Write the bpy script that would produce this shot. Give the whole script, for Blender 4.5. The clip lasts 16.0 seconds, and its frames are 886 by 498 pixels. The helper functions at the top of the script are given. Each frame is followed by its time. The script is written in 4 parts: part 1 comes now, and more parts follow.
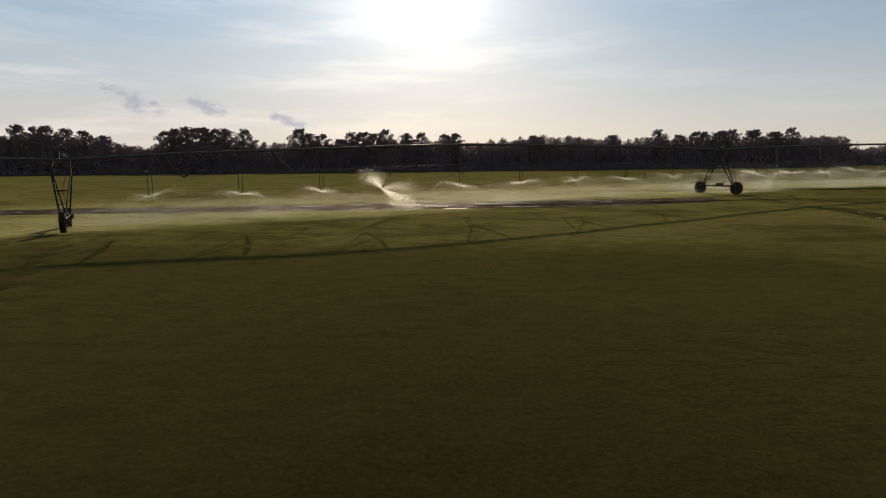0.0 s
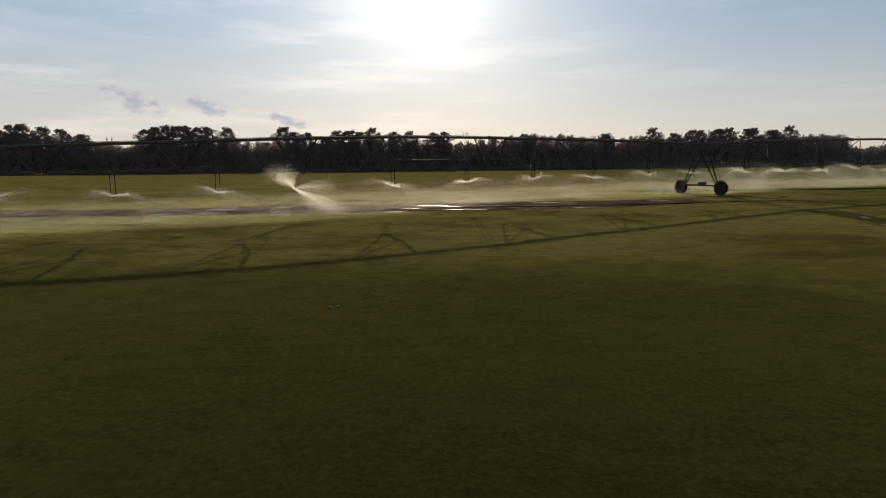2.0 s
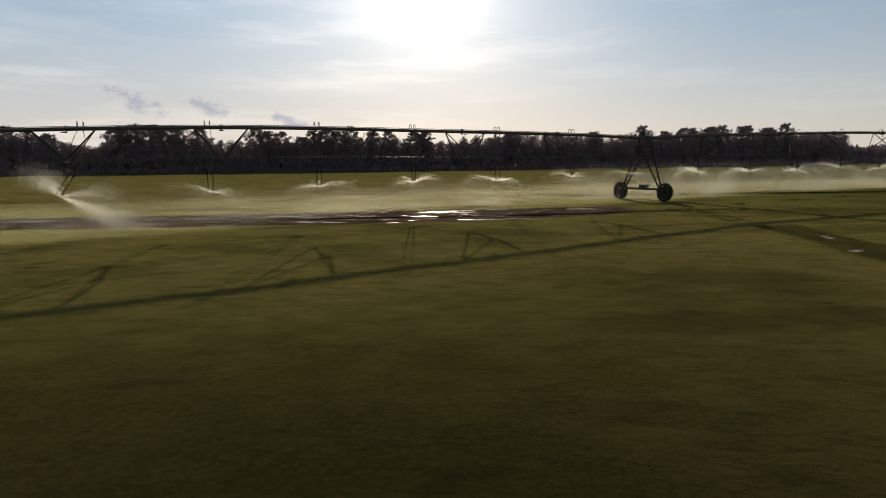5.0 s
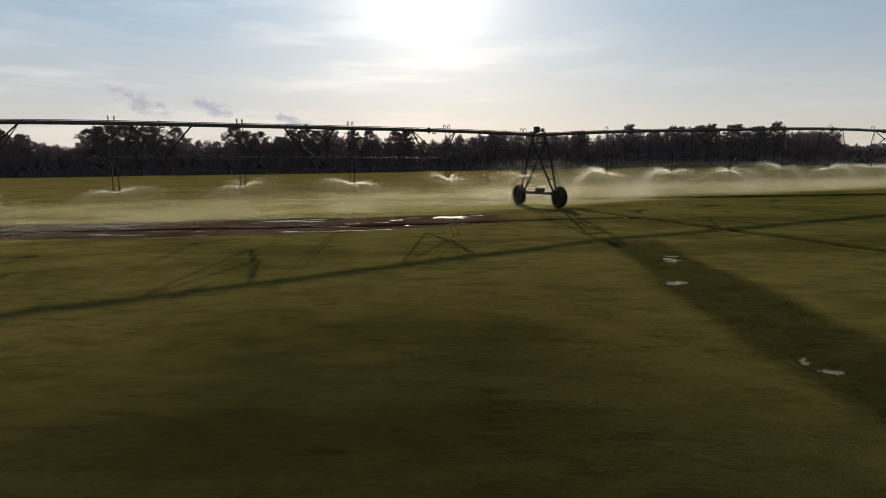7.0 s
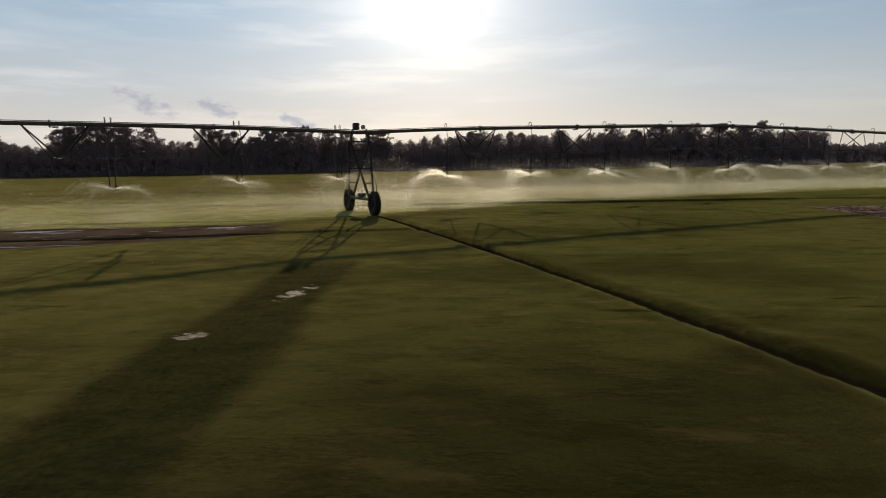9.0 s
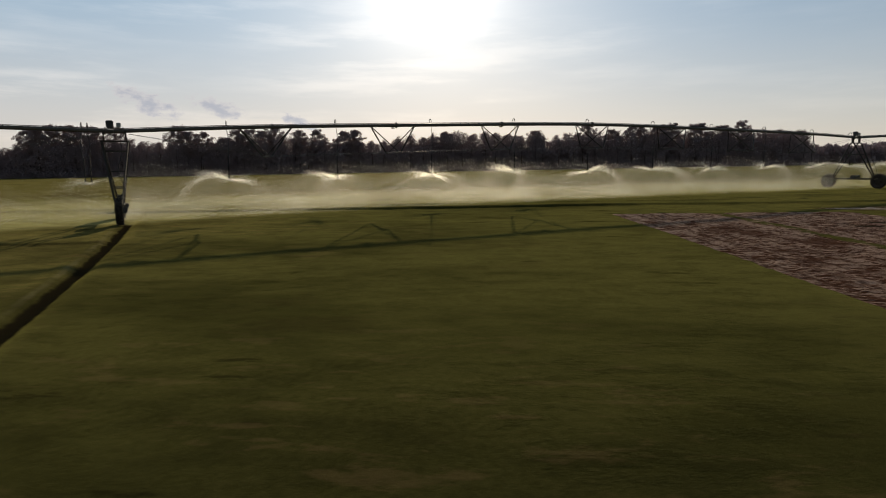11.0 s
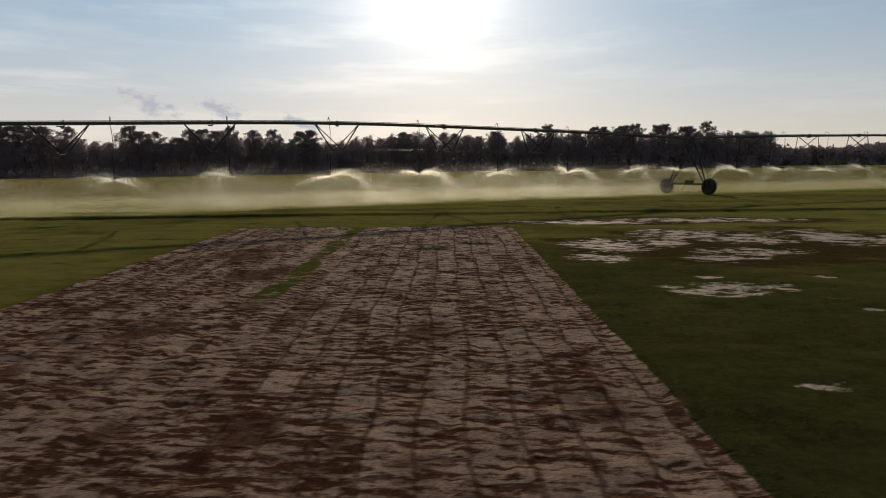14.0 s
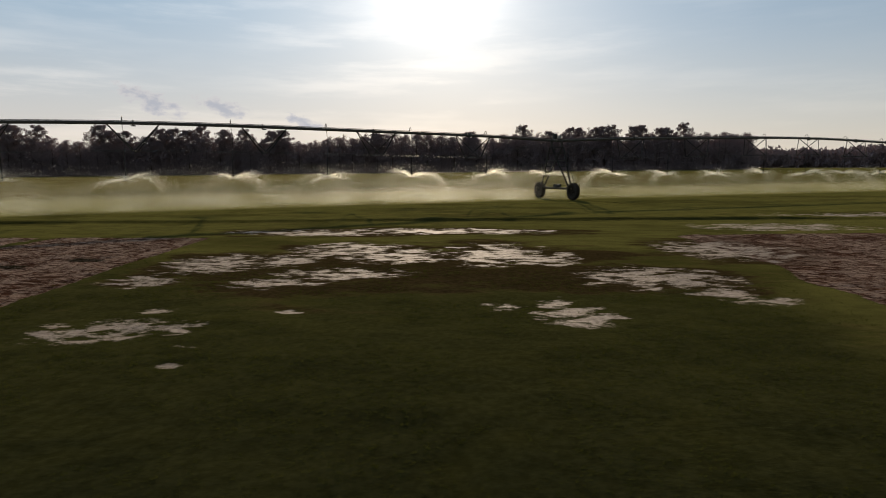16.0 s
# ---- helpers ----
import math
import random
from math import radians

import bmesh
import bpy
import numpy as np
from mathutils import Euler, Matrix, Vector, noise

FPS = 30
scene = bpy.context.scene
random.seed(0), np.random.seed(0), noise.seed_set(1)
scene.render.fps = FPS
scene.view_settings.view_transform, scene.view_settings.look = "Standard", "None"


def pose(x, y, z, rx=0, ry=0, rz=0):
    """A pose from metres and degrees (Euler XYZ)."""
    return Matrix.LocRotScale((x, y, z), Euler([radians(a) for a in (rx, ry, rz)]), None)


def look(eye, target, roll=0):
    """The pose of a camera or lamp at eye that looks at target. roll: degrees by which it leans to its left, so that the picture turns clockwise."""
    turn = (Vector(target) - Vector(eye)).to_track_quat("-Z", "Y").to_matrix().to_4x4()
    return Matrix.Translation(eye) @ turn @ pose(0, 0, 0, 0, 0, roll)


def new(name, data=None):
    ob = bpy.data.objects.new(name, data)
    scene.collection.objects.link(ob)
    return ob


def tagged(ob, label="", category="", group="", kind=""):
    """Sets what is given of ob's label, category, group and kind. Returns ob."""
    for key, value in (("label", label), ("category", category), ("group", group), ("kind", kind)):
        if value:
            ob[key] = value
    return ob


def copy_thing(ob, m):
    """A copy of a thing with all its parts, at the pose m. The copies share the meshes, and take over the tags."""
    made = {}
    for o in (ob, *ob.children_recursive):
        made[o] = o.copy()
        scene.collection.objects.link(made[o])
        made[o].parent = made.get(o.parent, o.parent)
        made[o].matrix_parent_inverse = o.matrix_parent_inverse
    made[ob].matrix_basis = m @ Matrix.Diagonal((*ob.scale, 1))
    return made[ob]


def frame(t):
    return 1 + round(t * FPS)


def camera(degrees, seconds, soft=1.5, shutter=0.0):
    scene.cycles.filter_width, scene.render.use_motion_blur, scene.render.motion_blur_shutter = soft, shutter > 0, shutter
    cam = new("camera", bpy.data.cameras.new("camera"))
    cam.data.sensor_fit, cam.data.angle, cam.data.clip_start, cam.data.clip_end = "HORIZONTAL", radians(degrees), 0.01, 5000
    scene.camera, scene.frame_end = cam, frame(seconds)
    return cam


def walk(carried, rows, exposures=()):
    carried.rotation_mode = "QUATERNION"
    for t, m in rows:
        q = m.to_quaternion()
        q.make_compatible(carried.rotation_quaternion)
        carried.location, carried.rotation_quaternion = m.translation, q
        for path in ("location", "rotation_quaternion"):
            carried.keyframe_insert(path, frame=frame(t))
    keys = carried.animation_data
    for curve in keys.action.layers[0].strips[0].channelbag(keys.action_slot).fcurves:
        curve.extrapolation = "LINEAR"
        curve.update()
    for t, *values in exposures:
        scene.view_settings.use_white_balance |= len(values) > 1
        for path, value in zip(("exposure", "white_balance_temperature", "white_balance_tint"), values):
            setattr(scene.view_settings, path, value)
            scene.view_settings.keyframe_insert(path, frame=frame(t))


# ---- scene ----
cam = camera(73.7, 16.0, 1.0, 0.2)
PATH = [
    (0, (-3.732, -8.030, 2.651), (-3.888, -6.056, 2.376), -0.11),
    (0.5, (-2.838, -6.475, 2.562), (-2.995, -4.500, 2.287), -0.11),
    (1, (-1.888, -4.807, 2.494), (-2.045, -2.832, 2.220), -0.11),
    (1.5, (-0.920, -3.092, 2.445), (-1.076, -1.117, 2.170), -0.12),
    (2, (0.057, -1.376, 2.410), (-0.099, 0.599, 2.135), -0.13),
    (2.5, (1.050, 0.314, 2.387), (0.894, 2.289, 2.113), -0.15),
    (3, (2.077, 1.963, 2.374), (1.920, 3.938, 2.099), -0.16),
    (3.5, (3.163, 3.562, 2.368), (3.006, 5.537, 2.093), -0.19),
    (4, (4.335, 5.111, 2.367), (4.176, 7.086, 2.092), -0.21),
    (4.5, (5.616, 6.610, 2.369), (5.456, 8.585, 2.094), -0.23),
    (5, (7.027, 8.064, 2.374), (6.864, 10.038, 2.099), -0.26),
    (5.5, (8.581, 9.475, 2.381), (8.415, 11.449, 2.106), -0.29),
    (6, (10.285, 10.846, 2.388), (10.116, 12.820, 2.113), -0.31),
    (6.5, (12.138, 12.181, 2.394), (11.966, 14.154, 2.119), -0.34),
    (7, (14.132, 13.478, 2.401), (13.957, 15.452, 2.126), -0.37),
    (7.5, (16.256, 14.739, 2.406), (16.077, 16.712, 2.131), -0.39),
    (8, (18.490, 15.962, 2.411), (18.308, 17.935, 2.136), -0.41),
    (8.5, (20.813, 17.146, 2.414), (20.627, 19.118, 2.140), -0.43),
    (9, (23.201, 18.289, 2.418), (23.012, 20.261, 2.144), -0.45),
    (9.5, (25.631, 19.390, 2.421), (25.440, 21.362, 2.147), -0.46),
    (10, (28.081, 20.450, 2.424), (27.887, 22.422, 2.151), -0.47),
    (10.5, (30.532, 21.471, 2.428), (30.336, 23.443, 2.155), -0.48),
    (11, (32.969, 22.456, 2.432), (32.771, 24.427, 2.160), -0.48),
    (11.5, (35.447, 23.434, 2.439), (35.248, 25.406, 2.167), -0.47),
    (12, (37.550, 24.253, 2.447), (37.351, 26.224, 2.175), -0.46),
    (12.5, (40.227, 25.283, 2.458), (40.027, 27.254, 2.187), -0.44),
    (13, (42.352, 26.095, 2.472), (42.151, 28.066, 2.201), -0.42),
    (13.5, (44.977, 27.090, 2.490), (44.777, 29.061, 2.219), -0.39),
    (14, (47.077, 27.874, 2.511), (46.877, 29.846, 2.241), -0.35),
    (14.5, (49.603, 28.791, 2.537), (49.402, 30.762, 2.267), -0.30),
    (15, (51.747, 29.532, 2.567), (51.545, 31.503, 2.297), -0.24),
    (15.5, (54.440, 30.375, 2.601), (54.236, 32.346, 2.332), -0.17),
    (16, (56.729, 30.979, 2.640), (56.521, 32.950, 2.371), -0.10),
]
walk(cam, [(t, look(eye, target, roll)) for t, eye, target, roll in PATH], [(0.0, -0.45, 6950, 13), (16.0, -0.45, 6950, 13)])

# ---- world, sun ----
SUN_AZ, SUN_EL = -6.5, 17.9   # degrees from +Y towards +X, degrees up
SUN_DIR = Vector((math.sin(radians(SUN_AZ)) * math.cos(radians(SUN_EL)), math.cos(radians(SUN_AZ)) * math.cos(radians(SUN_EL)), math.sin(radians(SUN_EL))))


def build_world():
    world = bpy.data.worlds.new("sky")
    scene.world = world
    world.use_nodes = True
    nt = world.node_tree
    nt.nodes.clear()
    N, L = nt.nodes.new, nt.links.new
    out = N("ShaderNodeOutputWorld")
    bg = N("ShaderNodeBackground")
    sky = N("ShaderNodeTexSky")
    sky.sky_type = "NISHITA"
    sky.sun_disc = False
    sky.sun_elevation = radians(SUN_EL)
    sky.sun_rotation = radians(SUN_AZ)
    sky.altitude = 100
    sky.air_density, sky.dust_density, sky.ozone_density = 1.0, 0.7, 2.2
    bg.inputs["Strength"].default_value = 0.075

    def math_node(op, a, b=None, clamp=False):
        m = N("ShaderNodeMath")
        m.operation, m.use_clamp = op, clamp
        for i, v in enumerate((a, b)):
            if v is None:
                continue
            if isinstance(v, (int, float)):
                m.inputs[i].default_value = v
            else:
                L(v, m.inputs[i])
        return m.outputs[0]

    tc = N("ShaderNodeTexCoord")
    sep = N("ShaderNodeSeparateXYZ")
    L(tc.outputs["Generated"], sep.inputs[0])
    az = math_node("ARCTAN2", sep.outputs["X"], sep.outputs["Y"])
    el = math_node("ARCSINE", sep.outputs["Z"])

    def noise_at(sx, sy, scale, detail, seed):
        co = N("ShaderNodeCombineXYZ")
        L(math_node("MULTIPLY", az, sx), co.inputs[0])
        L(math_node("MULTIPLY", el, sy), co.inputs[1])
        co.inputs[2].default_value = seed
        n = N("ShaderNodeTexNoise")
        n.inputs["Scale"].default_value = scale
        n.inputs["Detail"].default_value = detail
        n.inputs["Roughness"].default_value = 0.6
        L(co.outputs[0], n.inputs["Vector"])
        return n.outputs["Fac"]

    def ramp(v, lo, hi):
        m = N("ShaderNodeMapRange")
        m.interpolation_type = "SMOOTHSTEP"
        L(v, m.inputs["Value"])
        m.inputs["From Min"].default_value, m.inputs["From Max"].default_value = lo, hi
        return m.outputs["Result"]

    # thin high cloud streaks, all round the sky
    streak = ramp(noise_at(2.2, 16.0, 1.6, 7.0, 3.1), 0.42, 0.68)
    sheet = ramp(noise_at(1.0, 5.0, 1.3, 4.0, 8.7), 0.40, 0.70)
    cirrus = math_node("MULTIPLY", math_node("MULTIPLY", streak, sheet), math_node("SUBTRACT", 0.8, math_node("MULTIPLY", ramp(az, -0.05, 0.35), 0.55)))
    # small grey fair-weather clouds low in the sky
    puff = noise_at(11.0, 20.0, 4.2, 8.0, 1.7)
    total = None
    for a, e, wa, we in ((-31.4, 5.6, 3.3, 1.15), (-25.8, 5.3, 2.8, 1.0), (-19.0, 4.3, 2.4, 0.65), (74.0, 6.0, 6.0, 1.6), (150.0, 7.0, 8.0, 2.0), (-120.0, 6.0, 7.0, 1.8)):
        da = math_node("DIVIDE", math_node("SUBTRACT", az, radians(a)), radians(wa))
        # the small clouds lean down to the right
        lean = math_node("MULTIPLY", math_node("SUBTRACT", az, radians(a)), 0.30)
        de = math_node("DIVIDE", math_node("ADD", math_node("SUBTRACT", el, radians(e)), lean), radians(we))
        r = math_node("SQRT", math_node("ADD", math_node("MULTIPLY", da, da), math_node("MULTIPLY", de, de)))
        m = math_node("SUBTRACT", 1.0, r)
        total = m if total is None else math_node("MAXIMUM", total, m)
    shape = math_node("ADD", total, math_node("MULTIPLY", math_node("SUBTRACT", puff, 0.5), 2.7))
    mask = math_node("MULTIPLY", ramp(shape, 0.05, 0.55), ramp(total, -0.5, 0.1))
    # thin white haze that thickens towards the horizon
    veil_colour = N("ShaderNodeMix")
    veil_colour.data_type = "RGBA"
    L(ramp(el, 0.0, 0.32), veil_colour.inputs[0])
    veil_colour.inputs[6].default_value = (12.0, 11.7, 11.3, 1)
    veil_colour.inputs[7].default_value = (6.7, 11.0, 15.2, 1)
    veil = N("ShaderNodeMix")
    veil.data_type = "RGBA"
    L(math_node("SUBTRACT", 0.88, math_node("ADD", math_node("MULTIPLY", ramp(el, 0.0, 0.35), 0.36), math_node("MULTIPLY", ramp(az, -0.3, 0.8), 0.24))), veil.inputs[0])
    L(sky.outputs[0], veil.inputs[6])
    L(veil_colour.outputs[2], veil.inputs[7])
    # the lit haze is bright round the sun and dims towards the far side of the sky
    dot = N("ShaderNodeVectorMath")
    dot.operation = "DOT_PRODUCT"
    L(tc.outputs["Generated"], dot.inputs[0])
    dot.inputs[1].default_value = SUN_DIR
    dimmed = N("ShaderNodeVectorMath")
    dimmed.operation = "SCALE"
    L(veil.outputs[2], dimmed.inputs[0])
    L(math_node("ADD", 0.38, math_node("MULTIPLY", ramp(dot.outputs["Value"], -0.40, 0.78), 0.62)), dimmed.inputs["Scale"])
    hi = N("ShaderNodeMix")
    hi.data_type = "RGBA"
    hi.blend_type = "ADD"
    L(cirrus, hi.inputs[0])
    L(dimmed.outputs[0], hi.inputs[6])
    hi.inputs[7].default_value = (4.2, 3.6, 2.9, 1)
    low = N("ShaderNodeMix")
    low.data_type = "RGBA"
    L(math_node("MULTIPLY", mask, 0.85), low.inputs[0])
    L(hi.outputs[2], low.inputs[6])
    body = N("ShaderNodeMix")
    body.data_type = "RGBA"
    L(ramp(shape, 0.25, 1.0), body.inputs[0])
    body.inputs[6].default_value = (10.6, 10.9, 11.6, 1)
    body.inputs[7].default_value = (7.4, 8.2, 9.8, 1)
    L(body.outputs[2], low.inputs[7])
    # the haze glows round the sun
    c = math_node("MAXIMUM", dot.outputs["Value"], 0.0)
    glow = math_node("ADD", math_node("MULTIPLY", math_node("POWER", c, 240.0), 13.0), math_node("MULTIPLY", math_node("POWER", c, 30.0), 2.6))
    halo = N("ShaderNodeMix")
    halo.data_type = "RGBA"
    halo.blend_type = "ADD"
    halo.inputs[0].default_value = 1.0
    L(low.outputs[2], halo.inputs[6])
    tint = N("ShaderNodeVectorMath")
    tint.operation = "SCALE"
    tint.inputs[0].default_value = (1.0, 0.98, 0.95)
    L(glow, tint.inputs["Scale"])
    L(tint.outputs[0], halo.inputs[7])
    L(halo.outputs[2], bg.inputs["Color"])
    L(bg.outputs[0], out.inputs["Surface"])


build_world()
sun_data = bpy.data.lights.new("sun", "SUN")
sun_data.energy, sun_data.angle, sun_data.color = 4.2, radians(0.7), (1.0, 0.86, 0.66)
sun = new("sun", sun_data)
sun.matrix_world = look(SUN_DIR * 300, (0, 0, 0))

# ---- materials ----


class Nodes:
    """A small wrapper for writing node trees."""

    def __init__(self, name):
        self.mat = bpy.data.materials.new(name)
        self.mat.use_nodes = True
        self.nt = self.mat.node_tree
        self.nt.nodes.clear()
        self.out = self.nt.nodes.new("ShaderNodeOutputMaterial")
        self.co = self.nt.nodes.new("ShaderNodeTexCoord").outputs["Object"]

    def node(self, kind, **values):
        n = self.nt.nodes.new(kind)
        for k, v in values.items():
            self.put(n.inputs[k.replace("_", " ")], v)
        return n

    def put(self, socket, v):
        if isinstance(v, bpy.types.NodeSocket):
            self.nt.links.new(v, socket)
        elif isinstance(v, tuple) and len(v) == 3 and socket.type == "RGBA":
            socket.default_value = (*v, 1)
        else:
            socket.default_value = v

    def noise(self, scale, detail=4.0, rough=0.55, stretch=None, seed=0.0):
        n = self.node("ShaderNodeTexNoise", Scale=scale, Detail=detail, Roughness=rough)
        m = self.node("ShaderNodeMapping", Vector=self.co)
        m.inputs["Location"].default_value = (seed, seed * 1.7, seed * 0.3)
        if stretch:
            m.inputs["Scale"].default_value = stretch
        self.put(n.inputs["Vector"], m.outputs[0])
        return n.outputs["Fac"]

    def mathn(self, op, a, b=0.0, clamp=False):
        n = self.nt.nodes.new("ShaderNodeMath")
        n.operation, n.use_clamp = op, clamp
        self.put(n.inputs[0], a)
        self.put(n.inputs[1], b)
        return n.outputs[0]

    def ramp(self, v, lo, hi, a=0.0, b=1.0):
        n = self.nt.nodes.new("ShaderNodeMapRange")
        n.interpolation_type = "SMOOTHSTEP"
        self.put(n.inputs["Value"], v)
        for k, x in (("From Min", lo), ("From Max", hi), ("To Min", a), ("To Max", b)):
            n.inputs[k].default_value = x
        return n.outputs["Result"]

    def mix(self, f, a, b):
        n = self.nt.nodes.new("ShaderNodeMix")
        n.data_type = "RGBA"
        self.put(n.inputs[0], f)
        self.put(n.inputs[6], a)
        self.put(n.inputs[7], b)
        return n.outputs[2]

    def attr(self, name):
        n = self.nt.nodes.new("ShaderNodeAttribute")
        n.attribute_name = name
        return n.outputs["Fac"]

    def random(self):
        return self.nt.nodes.new("ShaderNodeObjectInfo").outputs["Random"]

    def island(self):
        return self.nt.nodes.new("ShaderNodeNewGeometry").outputs["Random Per Island"]

    def bump(self, height, strength, distance):
        n = self.node("ShaderNodeBump", Height=height, Strength=strength, Distance=distance)
        return n.outputs[0]

    def principled(self, **values):
        p = self.node("ShaderNodeBsdfPrincipled", **values)
        return p.outputs[0]

    def surface(self, shader):
        self.nt.links.new(shader, self.out.inputs["Surface"])
        return self.mat


def ground_material():
    n = Nodes("field_ground")
    soil, sand, mud, lush, track, sw_turf, worn = (n.attr(a) for a in ("soil", "sand", "mud", "lush", "track", "sw_turf", "worn"))
    fresh = n.attr("fresh")
    big = n.noise(0.07, 3, 0.5)
    mid = n.noise(0.55, 5, 0.6, seed=3.0)
    sweep = n.noise(0.25, 4, 0.6, stretch=(0.6, 1.2, 1.0), seed=9.0)
    fine = n.noise(9.0, 6, 0.7, seed=5.0)
    grain = n.noise(45.0, 4, 0.7, seed=7.0)
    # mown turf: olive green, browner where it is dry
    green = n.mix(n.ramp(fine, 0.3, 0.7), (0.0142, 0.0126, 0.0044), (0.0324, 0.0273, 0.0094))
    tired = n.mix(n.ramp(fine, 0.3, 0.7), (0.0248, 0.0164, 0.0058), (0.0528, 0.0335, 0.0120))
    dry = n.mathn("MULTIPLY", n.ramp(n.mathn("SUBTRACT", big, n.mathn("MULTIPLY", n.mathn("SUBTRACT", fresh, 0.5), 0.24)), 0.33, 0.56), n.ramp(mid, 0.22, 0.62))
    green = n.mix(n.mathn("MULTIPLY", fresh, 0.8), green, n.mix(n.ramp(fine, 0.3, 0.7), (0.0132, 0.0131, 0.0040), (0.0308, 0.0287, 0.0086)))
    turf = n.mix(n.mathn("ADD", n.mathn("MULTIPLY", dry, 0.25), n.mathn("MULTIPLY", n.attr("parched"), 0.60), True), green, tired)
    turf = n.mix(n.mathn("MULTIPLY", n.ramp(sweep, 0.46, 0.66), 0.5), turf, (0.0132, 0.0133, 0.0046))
    turf = n.mix(n.ramp(grain, 0.55, 0.85, 0.0, 0.45), turf, (0.0720, 0.0671, 0.0220))
    tuft = n.noise(1.5, 7, 0.68, stretch=(0.75, 1.5, 1.0), seed=51.0)
    where = n.ramp(n.noise(0.16, 3, 0.5, seed=57.0), 0.40, 0.58)
    turf = n.mix(n.mathn("MULTIPLY", n.mathn("MULTIPLY", n.ramp(tuft, 0.54, 0.66), where), 0.62), turf, (0.0120, 0.0113, 0.0040))
    mark = n.ramp(n.noise(0.8, 6, 0.62, stretch=(0.55, 2.0, 1.0), seed=83.0), 0.62, 0.70)
    turf = n.mix(n.mathn("MULTIPLY", mark, 0.75), turf, (0.0120, 0.0105, 0.0046))
    thin = n.ramp(n.noise(1.3, 7, 0.66, stretch=(0.6, 1.6, 1.0), seed=59.0), 0.54, 0.64)
    turf = n.mix(n.mathn("MULTIPLY", n.mathn("MULTIPLY", thin, n.ramp(big, 0.40, 0.55)), 0.7), turf, (0.0720, 0.0452, 0.0190))
    swath = n.noise(0.10, 3, 0.5, stretch=(0.7, 1.6, 1.0), seed=91.0)
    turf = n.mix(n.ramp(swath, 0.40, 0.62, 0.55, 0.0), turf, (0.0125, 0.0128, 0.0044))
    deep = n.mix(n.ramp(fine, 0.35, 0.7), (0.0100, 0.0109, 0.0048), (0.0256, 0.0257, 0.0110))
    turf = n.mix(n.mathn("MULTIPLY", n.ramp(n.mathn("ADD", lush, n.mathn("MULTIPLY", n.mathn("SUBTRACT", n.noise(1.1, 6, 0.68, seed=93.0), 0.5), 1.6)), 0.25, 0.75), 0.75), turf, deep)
    # towards the south-west the turf turns an even green with less sheen
    sw_turf_mask = n.ramp(n.mathn("ADD", sw_turf, n.mathn("MULTIPLY", n.mathn("SUBTRACT", mid, 0.5), 0.8)), 0.2, 0.8)
    turf = n.mix(n.mathn("MULTIPLY", sw_turf_mask, 0.8), turf, n.mix(n.ramp(fine, 0.3, 0.7), (0.0152, 0.0148, 0.0042), (0.0336, 0.0312, 0.0082)))
    # bare ploughed soil with dry crusts
    crust = n.noise(3.4, 8, 0.70, stretch=(0.8, 2.4, 1.0), seed=11.0)
    dark_soil = n.mix(n.ramp(fine, 0.3, 0.7), (0.044, 0.0180, 0.0100), (0.088, 0.039, 0.0225))
    light_soil = n.mix(n.ramp(grain, 0.3, 0.8), (0.190, 0.118, 0.084), (0.50, 0.335, 0.245))
    sep = n.node("ShaderNodeSeparateXYZ", Vector=n.co)
    lane = n.mathn("ADD", sep.outputs["X"], n.mathn("MULTIPLY", sep.outputs["Y"], 0.095))
    lane = n.mathn("ADD", lane, n.mathn("ADD", n.mathn("MULTIPLY", n.noise(0.5, 2, 0.5, seed=33.0), 0.30), n.mathn("MULTIPLY", n.noise(6.0, 4, 0.6, seed=34.0), 0.10)))
    across = n.mathn("ADD", sep.outputs["Y"], n.mathn("MULTIPLY", n.noise(1.4, 5, 0.6, seed=35.0), 0.5))
    slab_co = n.node("ShaderNodeCombineXYZ", X=across, Y=lane)
    slabs = n.node("ShaderNodeTexBrick", Vector=slab_co.outputs[0], Color1=(0.0, 0.0, 0.0), Color2=(1.0, 1.0, 1.0), Mortar=(0.5, 0.5, 0.5), Scale=1.0, Mortar_Size=0.036, Mortar_Smooth=0.7, Brick_Width=0.62, Row_Height=0.46)
    slabs.offset = 0.37
    tone = n.node("ShaderNodeSeparateColor", Color=slabs.outputs["Color"]).outputs[0]
    kept = n.ramp(n.mathn("ADD", n.mathn("ABSOLUTE", n.mathn("SUBTRACT", lane, 45.6)), n.mathn("MULTIPLY", n.mathn("SUBTRACT", n.noise(0.5, 3, 0.5, seed=37.0), 0.5), 4.0)), 0.9, 2.6, 0.25, 1.0)
    groove = n.mathn("MULTIPLY", slabs.outputs["Fac"], kept)
    long_lane = n.ramp(n.mathn("ABSOLUTE", n.mathn("SUBTRACT", n.mathn("FRACT", n.mathn("DIVIDE", lane, 0.62)), 0.5)), 0.36, 0.46)
    long_lane = n.mathn("MULTIPLY", long_lane, n.ramp(n.mathn("ADD", lane, n.mathn("MULTIPLY", n.noise(0.6, 4, 0.6, seed=39.0), 1.6)), 45.6, 46.6, 0.95, 0.25))
    groove = n.mathn("MAXIMUM", groove, long_lane)
    ripple = n.noise(7.0, 8, 0.74, stretch=(0.62, 1.7, 1.0), seed=61.0)
    wet = n.mathn("ADD", n.attr("damp"), n.mathn("MULTIPLY", n.mathn("SUBTRACT", n.noise(1.3, 8, 0.68, seed=13.0), 0.5), 2.6))
    dryness = n.ramp(wet, 0.20, 0.80, 1.0, 0.16)
